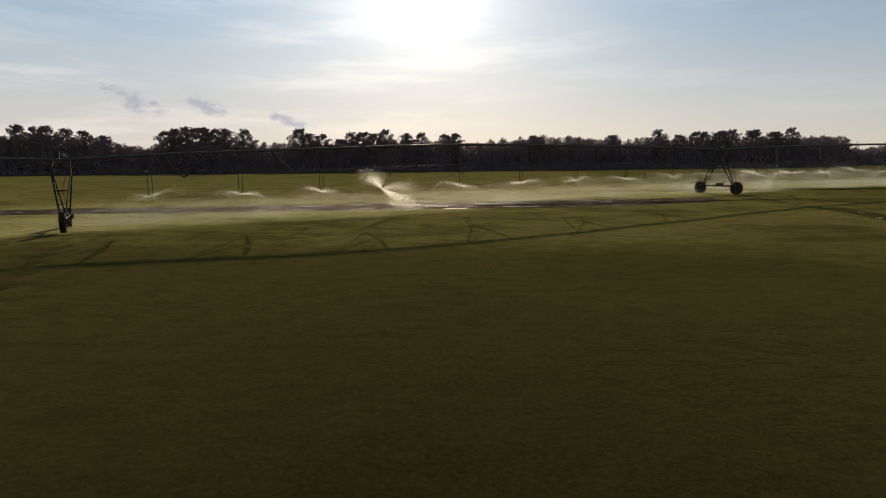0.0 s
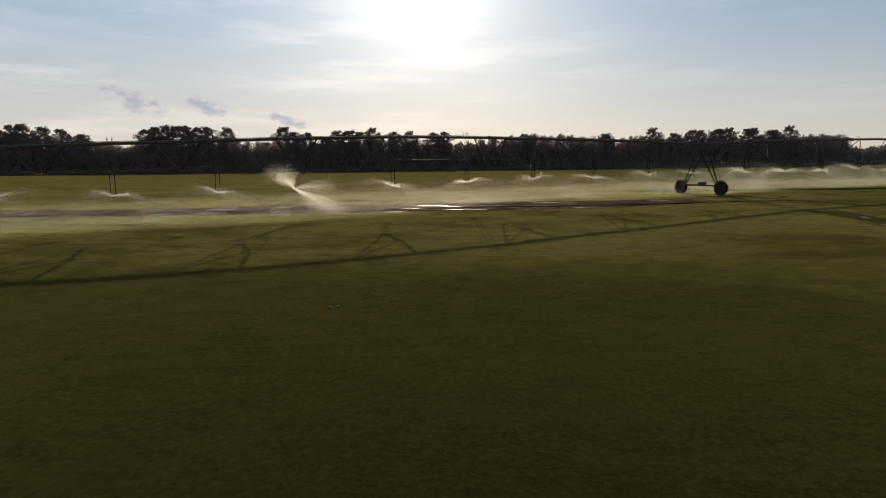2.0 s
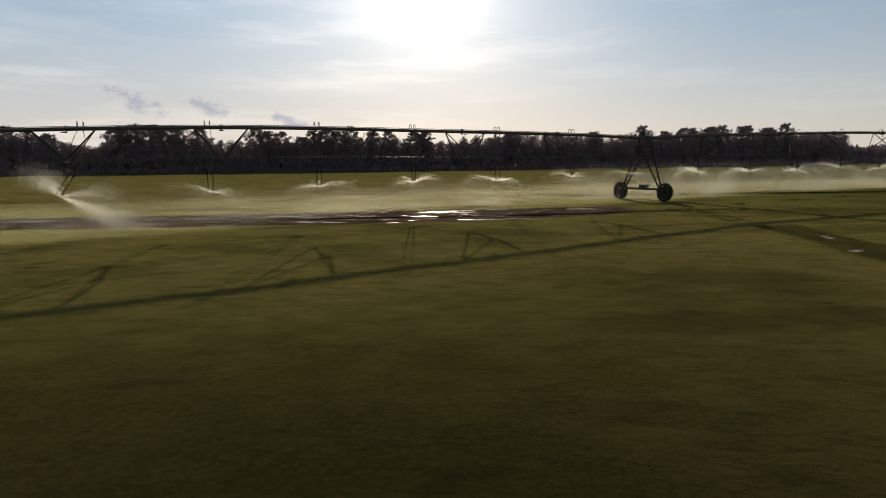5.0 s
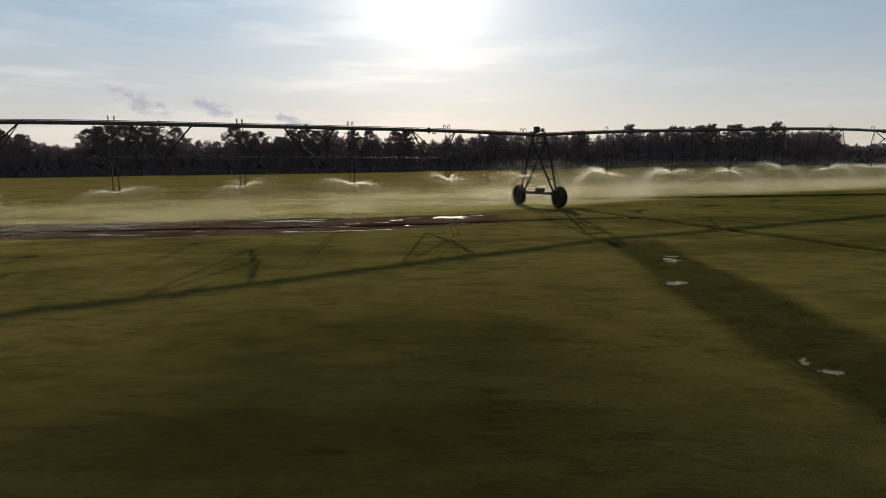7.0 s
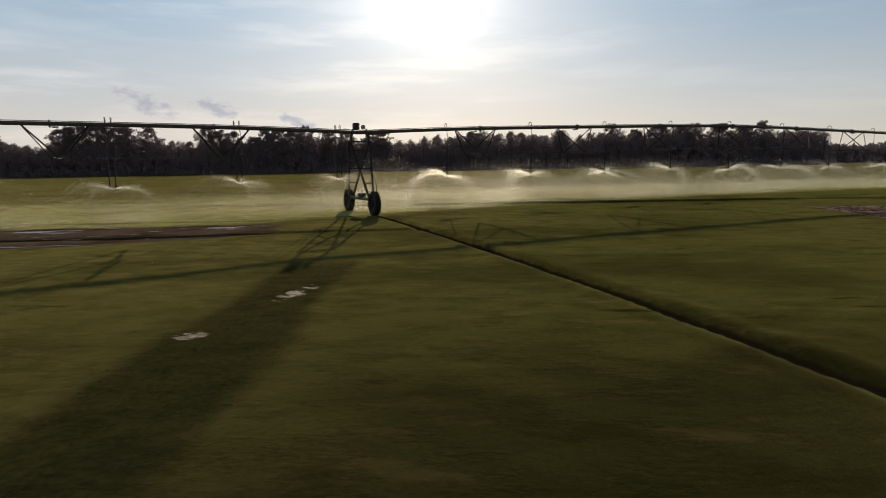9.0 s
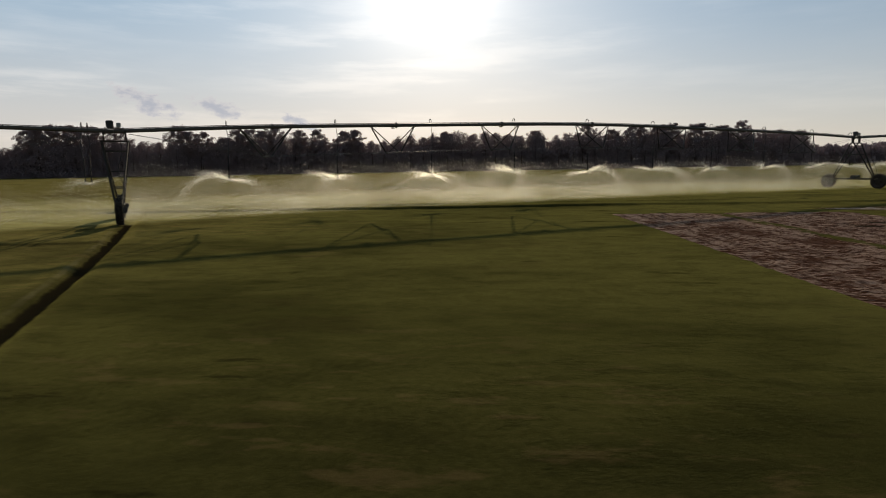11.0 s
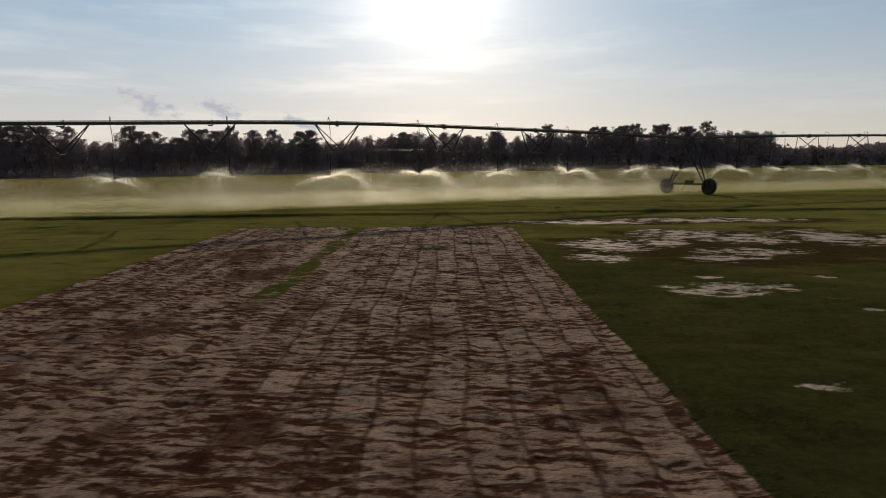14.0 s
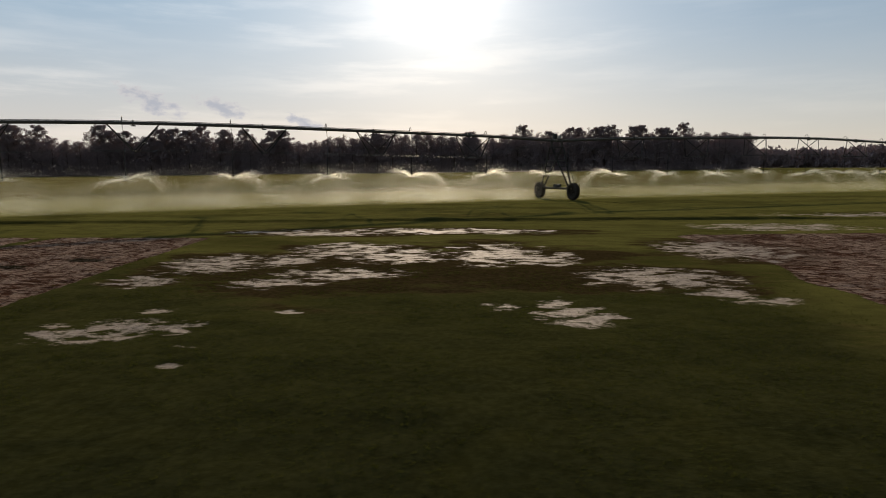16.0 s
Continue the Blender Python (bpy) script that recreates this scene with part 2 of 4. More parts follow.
    cover = n.mathn("ADD", n.mathn("MULTIPLY", n.mathn("SUBTRACT", crust, 0.5), 0.7), n.mathn("ADD", ripple, n.mathn("MULTIPLY", n.mathn("SUBTRACT", tone, 0.5), 0.13)))
    # fine cross ribs pressed in by the cutter's wheels
    rib = n.mathn("SINE", n.mathn("ADD", n.mathn("MULTIPLY", sep.outputs["Y"], 36.0), n.mathn("MULTIPLY", n.noise(1.7, 5, 0.6, seed=97.0), 22.0)))
    cover = n.mathn("ADD", cover, n.mathn("MULTIPLY", rib, 0.055))
    crusted = n.mathn("MULTIPLY", n.ramp(cover, 0.42, 0.57), dryness)
    crusted = n.mathn("MULTIPLY", crusted, n.mathn("SUBTRACT", 1.0, n.mathn("MULTIPLY", groove, 0.62)))
    earth = n.mix(crusted, dark_soil, light_soil)
    edge = n.mathn("MULTIPLY", n.mathn("SUBTRACT", n.noise(2.2, 6, 0.7, seed=17.0), 0.5), 0.9)
    soil_mask = n.ramp(n.mathn("ADD", soil, edge), 0.42, 0.58)
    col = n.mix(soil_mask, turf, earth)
    patch = n.mathn("MULTIPLY", n.mathn("SUBTRACT", n.noise(2.3, 10, 0.70, stretch=(0.75, 1.4, 1.0), seed=19.0), 0.5), n.ramp(sand, 0.0, 0.3, 0.0, 4.6))
    sand_mask = n.ramp(n.mathn("ADD", sand, patch), 0.40, 0.82)
    fray = n.mathn("MULTIPLY", n.mathn("SUBTRACT", n.noise(0.7, 8, 0.66, stretch=(0.6, 1.6, 1.0), seed=43.0), 0.5), n.ramp(worn, 0.0, 0.3, 0.0, 2.6))
    bare = n.ramp(n.mathn("ADD", worn, fray), 0.25, 0.65)
    col = n.mix(n.mathn("MULTIPLY", bare, 0.55), col, n.mix(n.ramp(fine, 0.3, 0.7), (0.030, 0.0145, 0.0070), (0.070, 0.036, 0.0185)))
    col = n.mix(sand_mask, col, n.mix(n.ramp(fine, 0.3, 0.75), (0.200, 0.138, 0.096), (0.500, 0.375, 0.285)))
    mud_edge = n.mathn("MULTIPLY", n.mathn("SUBTRACT", n.noise(0.8, 6, 0.7, stretch=(0.25, 2.2, 1.0), seed=23.0), 0.5), 1.5)
    mud_mask = n.ramp(n.mathn("ADD", mud, mud_edge), 0.40, 0.60)
    col = n.mix(mud_mask, col, n.mix(n.ramp(mid, 0.3, 0.7), (0.072, 0.045, 0.029), (0.145, 0.095, 0.062)))
    track_mask = n.mathn("MULTIPLY", n.ramp(n.mathn("ADD", track, n.mathn("MULTIPLY", edge, 0.8)), 0.30, 0.65), 0.9)
    col = n.mix(track_mask, col, (0.014, 0.011, 0.005))
    # curved wheel rut of the second tower, with a pale band along one lip
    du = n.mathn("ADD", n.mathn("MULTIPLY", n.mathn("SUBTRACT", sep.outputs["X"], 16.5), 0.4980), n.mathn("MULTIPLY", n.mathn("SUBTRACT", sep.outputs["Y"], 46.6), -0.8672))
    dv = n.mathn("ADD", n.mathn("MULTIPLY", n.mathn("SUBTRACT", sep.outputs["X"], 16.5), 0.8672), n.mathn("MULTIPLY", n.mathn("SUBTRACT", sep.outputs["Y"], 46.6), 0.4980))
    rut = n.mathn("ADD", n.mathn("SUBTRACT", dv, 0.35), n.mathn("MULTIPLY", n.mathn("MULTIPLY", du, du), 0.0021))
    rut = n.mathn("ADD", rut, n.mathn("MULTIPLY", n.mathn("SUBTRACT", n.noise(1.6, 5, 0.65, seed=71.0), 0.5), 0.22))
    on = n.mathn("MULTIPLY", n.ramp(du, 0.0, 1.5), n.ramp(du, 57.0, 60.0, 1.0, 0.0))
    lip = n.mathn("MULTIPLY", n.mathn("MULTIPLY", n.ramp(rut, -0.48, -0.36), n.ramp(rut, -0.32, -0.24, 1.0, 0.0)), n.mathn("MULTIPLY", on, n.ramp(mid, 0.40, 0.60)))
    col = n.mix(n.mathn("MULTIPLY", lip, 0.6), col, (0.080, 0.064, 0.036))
    # shade down in the rut groove is painted as a near-black band
    rut_shade = n.mathn("MULTIPLY", n.mathn("MULTIPLY", n.ramp(rut, -0.24, -0.12), n.ramp(rut, 0.08, 0.22, 1.0, 0.0)), on)
    col = n.mix(n.mathn("MULTIPLY", rut_shade, 0.92), col, (0.0150, 0.0115, 0.0060))
    col = n.mix(n.attr("wood"), col, n.mix(n.ramp(mid, 0.3, 0.7), (0.016, 0.011, 0.007), (0.034, 0.024, 0.015)))
    pool = n.noise(0.8, 6, 0.66, stretch=(0.35, 2.4, 1.0), seed=29.0)
    water = n.mathn("MULTIPLY", n.ramp(n.mathn("ADD", mud, mud_edge), 0.55, 0.8), n.ramp(pool, 0.585, 0.64))
    bare_all = n.mathn("MAXIMUM", n.mathn("MAXIMUM", soil_mask, n.mathn("MAXIMUM", n.mathn("MAXIMUM", n.mathn("MULTIPLY", bare, 0.9), rut_shade), n.attr("wood"))), n.mathn("MAXIMUM", sand_mask, mud_mask))
    wet_sand = n.mathn("MULTIPLY", sand_mask, 0.22)
    rough = n.mathn("SUBTRACT", 0.92, n.mathn("ADD", n.mathn("MULTIPLY", water, 0.78), wet_sand), True)
    h = n.mathn("ADD", n.mathn("ADD", n.mathn("MULTIPLY", fine, 0.7), n.mathn("MULTIPLY", n.mathn("MULTIPLY", n.ramp(tuft, 0.45, 0.65), where), 0.5)), n.mathn("MULTIPLY", grain, 0.35))
    h = n.mathn("ADD", h, n.mathn("SUBTRACT", n.mathn("MULTIPLY", n.mathn("MULTIPLY", ripple, soil), 5.0), n.mathn("MULTIPLY", n.mathn("MULTIPLY", groove, soil), 2.2)))
    strength = n.mathn("ADD", n.mathn("SUBTRACT", 0.52, n.mathn("MULTIPLY", water, 0.44)), n.mathn("MULTIPLY", soil_mask, 0.38))
    b = n.nt.nodes.new("ShaderNodeBump")
    b.inputs["Distance"].default_value = 0.018
    n.put(b.inputs["Strength"], strength)
    n.put(b.inputs["Height"], h)
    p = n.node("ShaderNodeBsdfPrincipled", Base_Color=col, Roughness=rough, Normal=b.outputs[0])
    n.put(p.inputs["Specular IOR Level"], n.mathn("MAXIMUM", n.ramp(water, 0.1, 0.6, 0.0, 0.5), n.mathn("ADD", n.mathn("MULTIPLY", sand_mask, 0.08), n.mathn("MULTIPLY", n.mathn("MULTIPLY", crusted, soil_mask), 0.02))))
    n.put(p.inputs["Sheen Weight"], n.mathn("MULTIPLY", n.mathn("SUBTRACT", 1.0, n.mathn("MAXIMUM", bare_all, n.mathn("MAXIMUM", n.mathn("MAXIMUM", n.mathn("MULTIPLY", lush, 0.8), n.mathn("MULTIPLY", mark, 0.6)), n.mathn("MAXIMUM", n.mathn("MULTIPLY", sw_turf_mask, 0.55), n.ramp(sweep, 0.46, 0.66, 0.0, 0.4))))), n.mathn("MULTIPLY", n.ramp(tuft, 0.40, 0.66, 0.27, 0.185), n.mathn("ADD", n.mathn("SUBTRACT", 1.0, n.mathn("MULTIPLY", fresh, 0.28)), n.mathn("SUBTRACT", n.mathn("MULTIPLY", n.attr("wet"), 0.85), n.mathn("MULTIPLY", n.attr("parched"), 0.28))))))
    p.inputs["Sheen Roughness"].default_value = 0.45
    # the cream tint on the wet turf also paints in thin bright mist
    n.put(p.inputs["Sheen Tint"], n.mix(n.attr("wet"), n.mix(fresh, (0.66, 0.59, 0.19), (0.63, 0.60, 0.17)), (0.80, 0.76, 0.32)))
    return n.surface(p.outputs[0])


def metal_material(name, colour, rough, metallic, dirt=0.4):
    n = Nodes(name)
    stain = n.ramp(n.noise(3.0, 5, 0.65), 0.42, 0.72)
    speck = n.noise(28.0, 4, 0.6, seed=4.0)
    c = n.mix(n.mathn("MULTIPLY", stain, dirt), colour, tuple(v * 0.45 for v in colour))
    c = n.mix(n.ramp(speck, 0.6, 0.8, 0.0, 0.35), c, (0.10, 0.07, 0.045))
    r = n.ramp(speck, 0.3, 0.8, rough - 0.1, rough + 0.15)
    return n.surface(n.principled(Base_Color=c, Roughness=r, Metallic=metallic, Specular_IOR_Level=0.10, Normal=n.bump(speck, 0.25, 0.004)))


def plain_material(name, a, b, rough, scale=6.0, bump=0.3, dist=0.01):
    n = Nodes(name)
    f = n.noise(scale, 5, 0.6)
    g2 = n.noise(scale * 0.17, 3, 0.5, seed=6.0)
    c = n.mix(n.ramp(f, 0.3, 0.7), a, b)
    c = n.mix(n.ramp(g2, 0.4, 0.7, 0.0, 0.4), c, tuple(v * 0.6 for v in a))
    return n.surface(n.principled(Base_Color=c, Roughness=rough, Specular_IOR_Level=0.12, Normal=n.bump(f, bump, dist)))


def leaf_material(name, a, b, share=0.3):
    n = Nodes(name)
    v = n.mathn("ADD", n.mathn("MULTIPLY", n.island(), 0.7), n.mathn("MULTIPLY", n.random(), 0.3))
    c = n.mix(v, a, b)
    d = n.node("ShaderNodeBsdfDiffuse", Color=c)
    t = n.node("ShaderNodeBsdfTranslucent", Color=c)
    m = n.nt.nodes.new("ShaderNodeMixShader")
    m.inputs[0].default_value = share
    n.nt.links.new(d.outputs[0], m.inputs[1])
    n.nt.links.new(t.outputs[0], m.inputs[2])
    return n.surface(m.outputs[0])


def water_material():
    n = Nodes("spray_drops")
    v = n.island()
    c = n.mix(v, (0.95, 0.93, 0.82), (1.0, 0.99, 0.90))
    t = n.node("ShaderNodeBsdfTranslucent", Color=c)
    r = n.node("ShaderNodeBsdfRefraction", Color=c, Roughness=0.85, IOR=1.33)
    m = n.nt.nodes.new("ShaderNodeMixShader")
    m.inputs[0].default_value = 0.45
    n.nt.links.new(t.outputs[0], m.inputs[1])
    n.nt.links.new(r.outputs[0], m.inputs[2])
    return n.surface(m.outputs[0])


M_GROUND = ground_material()
M_PIPE = metal_material("weathered_galvanised_pipe", (0.15, 0.135, 0.115), 0.6, 0.0)
M_STEEL = metal_material("galvanised_angle_steel", (0.085, 0.075, 0.064), 0.55, 0.2)
M_BEAM = metal_material("base_beam_steel", (0.12, 0.102, 0.080), 0.55, 0.1)
M_ROD = metal_material("bright_steel_rod", (0.16, 0.15, 0.13), 0.45, 0.3, 0.2)
M_BOX = plain_material("grey_enclosure", (0.06, 0.06, 0.06), (0.10, 0.10, 0.10), 0.5)
M_PALE = plain_material("pale_plastic_cover", (0.45, 0.45, 0.43), (0.58, 0.58, 0.55), 0.4)
M_RUBBER = plain_material("muddy_tyre_rubber", (0.030, 0.026, 0.021), (0.080, 0.066, 0.050), 0.9, 9.0)
M_RIM = plain_material("muddy_rim_steel", (0.034, 0.028, 0.021), (0.075, 0.060, 0.045), 0.85, 7.0)
M_MOTOR = plain_material("drive_motor_paint", (0.06, 0.065, 0.07), (0.11, 0.11, 0.11), 0.6)
M_HOSE = plain_material("grey_drop_hose", (0.10, 0.095, 0.09), (0.16, 0.15, 0.14), 0.5, 3.0)
M_DARKROD = plain_material("dark_drop_pipe", (0.05, 0.043, 0.04), (0.075, 0.066, 0.06), 0.7)
M_NOZZLE = plain_material("black_nozzle_plastic", (0.02, 0.02, 0.025), (0.04, 0.04, 0.045), 0.5)
M_BARK = plain_material("pine_bark", (0.07, 0.045, 0.032), (0.14, 0.095, 0.07), 0.95, 2.0, 0.6, 0.04)
# leaf colours carry the pinkish veil of haze over the far wood
M_NEEDLE = leaf_material("hazed_pine_needles", (0.300, 0.226, 0.226), (0.320, 0.242, 0.240), 0.06)
M_LEAF = leaf_material("hazed_hardwood_leaves", (0.300, 0.226, 0.226), (0.320, 0.242, 0.240), 0.06)
M_SPRAY = water_material()
M_WEED = leaf_material("coarse_weed_blades", (0.028, 0.034, 0.006), (0.070, 0.074, 0.014), 0.5)
M_DARKWEED = leaf_material("dark_weed_blades", (0.010, 0.010, 0.004), (0.026, 0.024, 0.008), 0.3)
M_LITTER = leaf_material("pale_litter", (0.30, 0.36, 0.16), (0.42, 0.50, 0.24), 0.5)

# ---- noise on arrays ----


def lattice(ix, iy, seed):
    h = (ix.astype(np.int64) * 374761393 + iy.astype(np.int64) * 668265263 + seed * 974634777) & 0xFFFFFFFF
    h = ((h ^ (h >> 13)) * 1274126177) & 0xFFFFFFFF
    return ((h ^ (h >> 16)) & 0xFFFF) / 65535.0


def vnoise(x, y, seed=0):
    x, y = np.asarray(x, float), np.asarray(y, float)
    ix, iy = np.floor(x), np.floor(y)
    fx, fy = x - ix, y - iy
    fx, fy = fx * fx * (3 - 2 * fx), fy * fy * (3 - 2 * fy)
    a, b = lattice(ix, iy, seed), lattice(ix + 1, iy, seed)
    c, d = lattice(ix, iy + 1, seed), lattice(ix + 1, iy + 1, seed)
    return (a * (1 - fx) + b * fx) * (1 - fy) + (c * (1 - fx) + d * fx) * fy


def fbm(x, y, seed=0, octaves=4):
    v, amp, tot = 0.0, 1.0, 0.0
    for k in range(octaves):
        v = v + amp * vnoise(x * 2 ** k, y * 2 ** k, seed + k)
        tot += amp
        amp *= 0.5
    return v / tot


def sstep(v, lo, hi):
    t = np.clip((v - lo) / (hi - lo), 0, 1)
    return t * t * (3 - 2 * t)


# ---- ground ----


def base_height(x, y):
    """The lie of the land: it rises gently away from the path and to the east."""
    x, y = np.asarray(x, float), np.asarray(y, float)
    X, Y = 60 * np.tanh((x - 20) / 60), 45 * np.tanh((y - 35) / 45)
    near = 0.006177 + 0.011235 * X + 0.026179 * Y - 4.6e-05 * X * X - 0.000207 * X * Y - 0.000328 * Y * Y
    far = 0.95 + 0.0085 * np.clip(x + 20, -220, 220)
    # a low brow in the west, short of the line
    near = near + 0.35 * np.exp(-((x + 23) ** 2 + (y - 16) ** 2) / 98)
    k = sstep(y, 85, 210)
    return near * (1 - k) + far * k


T1, T2, T3, T4 = (np.array(p) for p in ((-27.30, 23.10), (16.50, 46.60), (60.10, 71.64), (103.70, 96.68)))
ALONG = (T3 - T2) / np.linalg.norm(T3 - T2)
ACROSS = np.array((ALONG[1], -ALONG[0]))          # towards the camera's side
SPAN = float(np.linalg.norm(T3 - T2))


def arc_distance(x, y, tower, bend):
    """Distance from, and way along, a curved wheel track that starts under a tower."""
    u = (x - tower[0]) * ACROSS[0] + (y - tower[1]) * ACROSS[1]
    v = (x - tower[0]) * ALONG[0] + (y - tower[1]) * ALONG[1]
    d = v - 0.35 + bend * u * u
    return d, u


def plot_edges(y):
    left = 37.65 + (48.3 - y) * 0.094
    right = 47.45 + (48.0 - y) * 0.095
    return left, right


def soil_mask(x, y):
    left, right = plot_edges(y)
    top = 48.4 + (x - 37.7) * 0.05
    m = sstep(x - left, -0.12, 0.12) * sstep(right - x, -0.12, 0.12) * sstep(top - y, -0.25, 0.25)
    strip = 42.0 + (48.7 - y) * 0.088
    keep = (0.42 + 0.35 * fbm(x * 1.3, y * 1.1, 9)) * sstep(0.24 + 0.16 * vnoise(x * 2.0, y * 1.2, 7) - np.abs(x - strip - 0.15 * (vnoise(y * 0.6, x * 0, 5) - 0.5)), -0.15, 0.15) * sstep(y, 35.5, 38.5)
    m = m * (1 - keep)
    # the next cut plot to the east, with a ragged edge
    left2 = 62.3 + 0.06 * (49 - y) + 1.2 * (fbm(y * 0.35, x * 0.1, 31) - 0.5)
    m2 = sstep(x - left2, -0.25, 0.35) * sstep(78 - x, -0.3, 0.3) * sstep(50.4 + (x - 62) * 0.1 - y, -0.3, 0.3)
    return np.maximum(m, m2)


SAND = ((50.0, 44.2, 0.95, 0.9), (49.4, 42.1, 0.6, 0.45), (51.5, 44.6, 0.6, 0.6), (52.2, 42.1, 0.7, 0.4), (53.3, 43.1, 1.1, 0.45), (52.6, 46.5, 1.2, 0.9), (54.0, 45.6, 1.2, 0.8), (56.4, 46.0, 1.1, 1.2),
        (57.7, 45.4, 0.6, 0.8), (50.5, 50.3, 2.2, 0.6), (54.6, 51.0, 2.8, 0.6), (59.4, 43.2, 0.9, 0.8), (60.3, 43.0, 0.8, 0.7), (62.5, 47.2, 1.2, 1.3), (66.3, 52.9, 2.2, 0.9), (73.0, 58.0, 3.5, 0.9),
        (50.9, 38.65, 0.75, 0.45), (51.1, 39.8, 0.2, 0.2), (52.1, 38.9, 0.22, 0.24), (52.6, 38.1, 0.12, 0.08), (52.75, 37.4, 0.1, 0.08), (50.4, 34.1, 0.2, 0.1), (56.7, 40.5, 0.25, 0.22), (57.6, 40.8, 0.25, 0.25),
        (57.8, 40.0, 0.45, 0.4), (58.1, 39.7, 0.35, 0.3), (60.6, 41.8, 0.5, 0.35), (61.0, 41.2, 0.5, 0.25), (53.3, 39.9, 0.16, 0.08),
        (19.12, 30.6, 0.15, 0.17), (19.0, 30.1, 0.17, 0.2), (18.85, 29.6, 0.13, 0.17), (18.24, 27.1, 0.19, 0.13), (18.58, 22.1, 0.10, 0.08), (18.74, 21.7, 0.11, 0.10))


def sand_mask(x, y):
    v = np.zeros_like(x)
    for cx, cy, rx, ry in SAND:
        r = np.sqrt(((x - cx) / (rx * 1.45)) ** 2 + ((y - cy) / (ry * 1.6)) ** 2)
        v = np.maximum(v, 0.8 * (1.0 - sstep(r, 0.0, 1.6)))
    return v


def worn_mask(x, y):
    v = np.zeros_like(x)
    for cx, cy, rx, ry in SAND[:14] + ((53.5, 44.0, 2.6, 1.6), (58.0, 44.5, 1.2, 1.5)):
        r = np.sqrt(((x - cx) / (rx * 1.9)) ** 2 + ((y - cy) / (ry * 2.3)) ** 2)
        v = np.maximum(v, 0.95 * (1.0 - sstep(r, 0.2, 1.5)))
    return v


def mud_mask(x, y):
    top = 39.4 + 0.13 * (x + 12)
    low = 34.4 + 0.09 * (x + 8) + 2.4 * sstep(x, 4, 18)
    e = sstep(19 - x, 0, 9) * sstep(x, -75, -50)
    return sstep(y - low, -0.5, 0.7) * sstep(top - y, -0.5, 0.7) * e


TRACKS = (((-40, 47.5), (-7, 51.7), (6.6, 52.9), (31, 55.7), (51.5, 58.3), (72, 60.0), (100, 63.0)), ((9.8, 50.9), (24, 52.0), (33.7, 52.8), (51.9, 55.0), (70.2, 56.7), (100, 60.0)),
          ((29, 59.6), (53, 64.7), (95, 73.5)), ((-12, 37.2), (9.0, 38.7), (20.3, 40.1)), ((1.0, 42.6), (13.5, 43.3)))


def ridge_height(x, y):
    """Low grassed banks thrown up beside the two long tracks."""
    v = np.zeros_like(x)
    for line, high in ((TRACKS[0], 0.07), (TRACKS[1], 0.13)):
        lx, ly = zip(*line)
        d = y - np.interp(x, lx, ly) + 0.25 * (fbm(x * 0.2, y * 0 + ly[0], 47) - 0.5) + 0.45
        on = sstep(x - lx[0], 0, 4) * (0.45 + 0.9 * fbm(x * 0.09, y * 0 + ly[0], 49))
        v = np.maximum(v, high * on * np.exp(-(d / 0.30) ** 2))
    return v


def track_mask(x, y):
    v = np.zeros_like(x)
    for line in TRACKS:
        lx, ly = zip(*line)
        d = np.abs(y - np.interp(x, lx, ly)) + 1e3 * ((x < lx[0]) | (x > lx[-1]))
        w = 0.16 + 0.25 * fbm(x * 0.15, y * 0 + ly[0], 41)
        v = np.maximum(v, (1 - sstep(d, w * 0.5, w * 1.6)) * (0.65 + 0.6 * fbm(x * 0.11, y * 0 + 3, 43)))
    return v


def rut_depth(x, y):
    """Wheel ruts under the towers: depth of the groove, and the raised lip beside it."""
    groove, lip = np.zeros_like(x), np.zeros_like(x)
    for tower, bend, reach in ((T2, 0.0021, 60), (T1, 0.0021, 60), (T3, 0.0021, 9)):
        d, u = arc_distance(x, y, tower, bend)
        on = sstep(u, -2.2, 0.5) * sstep(reach - u, 0, 3)
        groove = np.maximum(groove, on * (1 - sstep(np.abs(d), 0.06, 0.28)))
        lip = np.maximum(lip, on * (1 - sstep(np.abs(np.abs(d) - 0.50), 0.03, 0.3)))
    return groove, lip


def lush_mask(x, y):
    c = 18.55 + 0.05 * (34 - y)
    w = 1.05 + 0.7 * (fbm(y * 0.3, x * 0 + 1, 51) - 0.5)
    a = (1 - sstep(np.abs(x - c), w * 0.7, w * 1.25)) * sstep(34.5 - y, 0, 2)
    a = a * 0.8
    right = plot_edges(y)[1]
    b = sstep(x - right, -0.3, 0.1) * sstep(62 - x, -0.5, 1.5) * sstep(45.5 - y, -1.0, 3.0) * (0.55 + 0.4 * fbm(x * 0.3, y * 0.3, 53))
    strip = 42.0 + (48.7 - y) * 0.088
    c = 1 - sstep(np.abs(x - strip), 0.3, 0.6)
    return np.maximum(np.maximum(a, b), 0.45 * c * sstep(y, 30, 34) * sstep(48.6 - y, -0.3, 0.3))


def slab_pattern(x, y):
    """Rows left by the sod cutter: 0 in the gaps, 1 on the crusted slabs."""
    u = x + 0.095 * y + 0.06 * (vnoise(x * 0 + 3, y * 0.35, 61) - 0.5)
    row = np.floor(u / 0.44)
    fu = u / 0.44 - row
    gap = sstep(fu, 0.0, 0.16) * sstep(1 - fu, 0.0, 0.16)
    clear = sstep(fbm(u * 0.5, y * 0.13, 62), 0.30, 0.52)
    gap = 1 - (1 - gap) * clear
    v = y / 0.24 + 2.2 * vnoise(u * 2.2, y * 0.9, 63) + 0.8 * lattice(row, row * 0, 64)
    ripple = 0.5 + 0.5 * np.sin(v * 2 * np.pi)
    worn = sstep(fbm(x * 0.28, y * 0.22, 67), 0.36, 0.58)
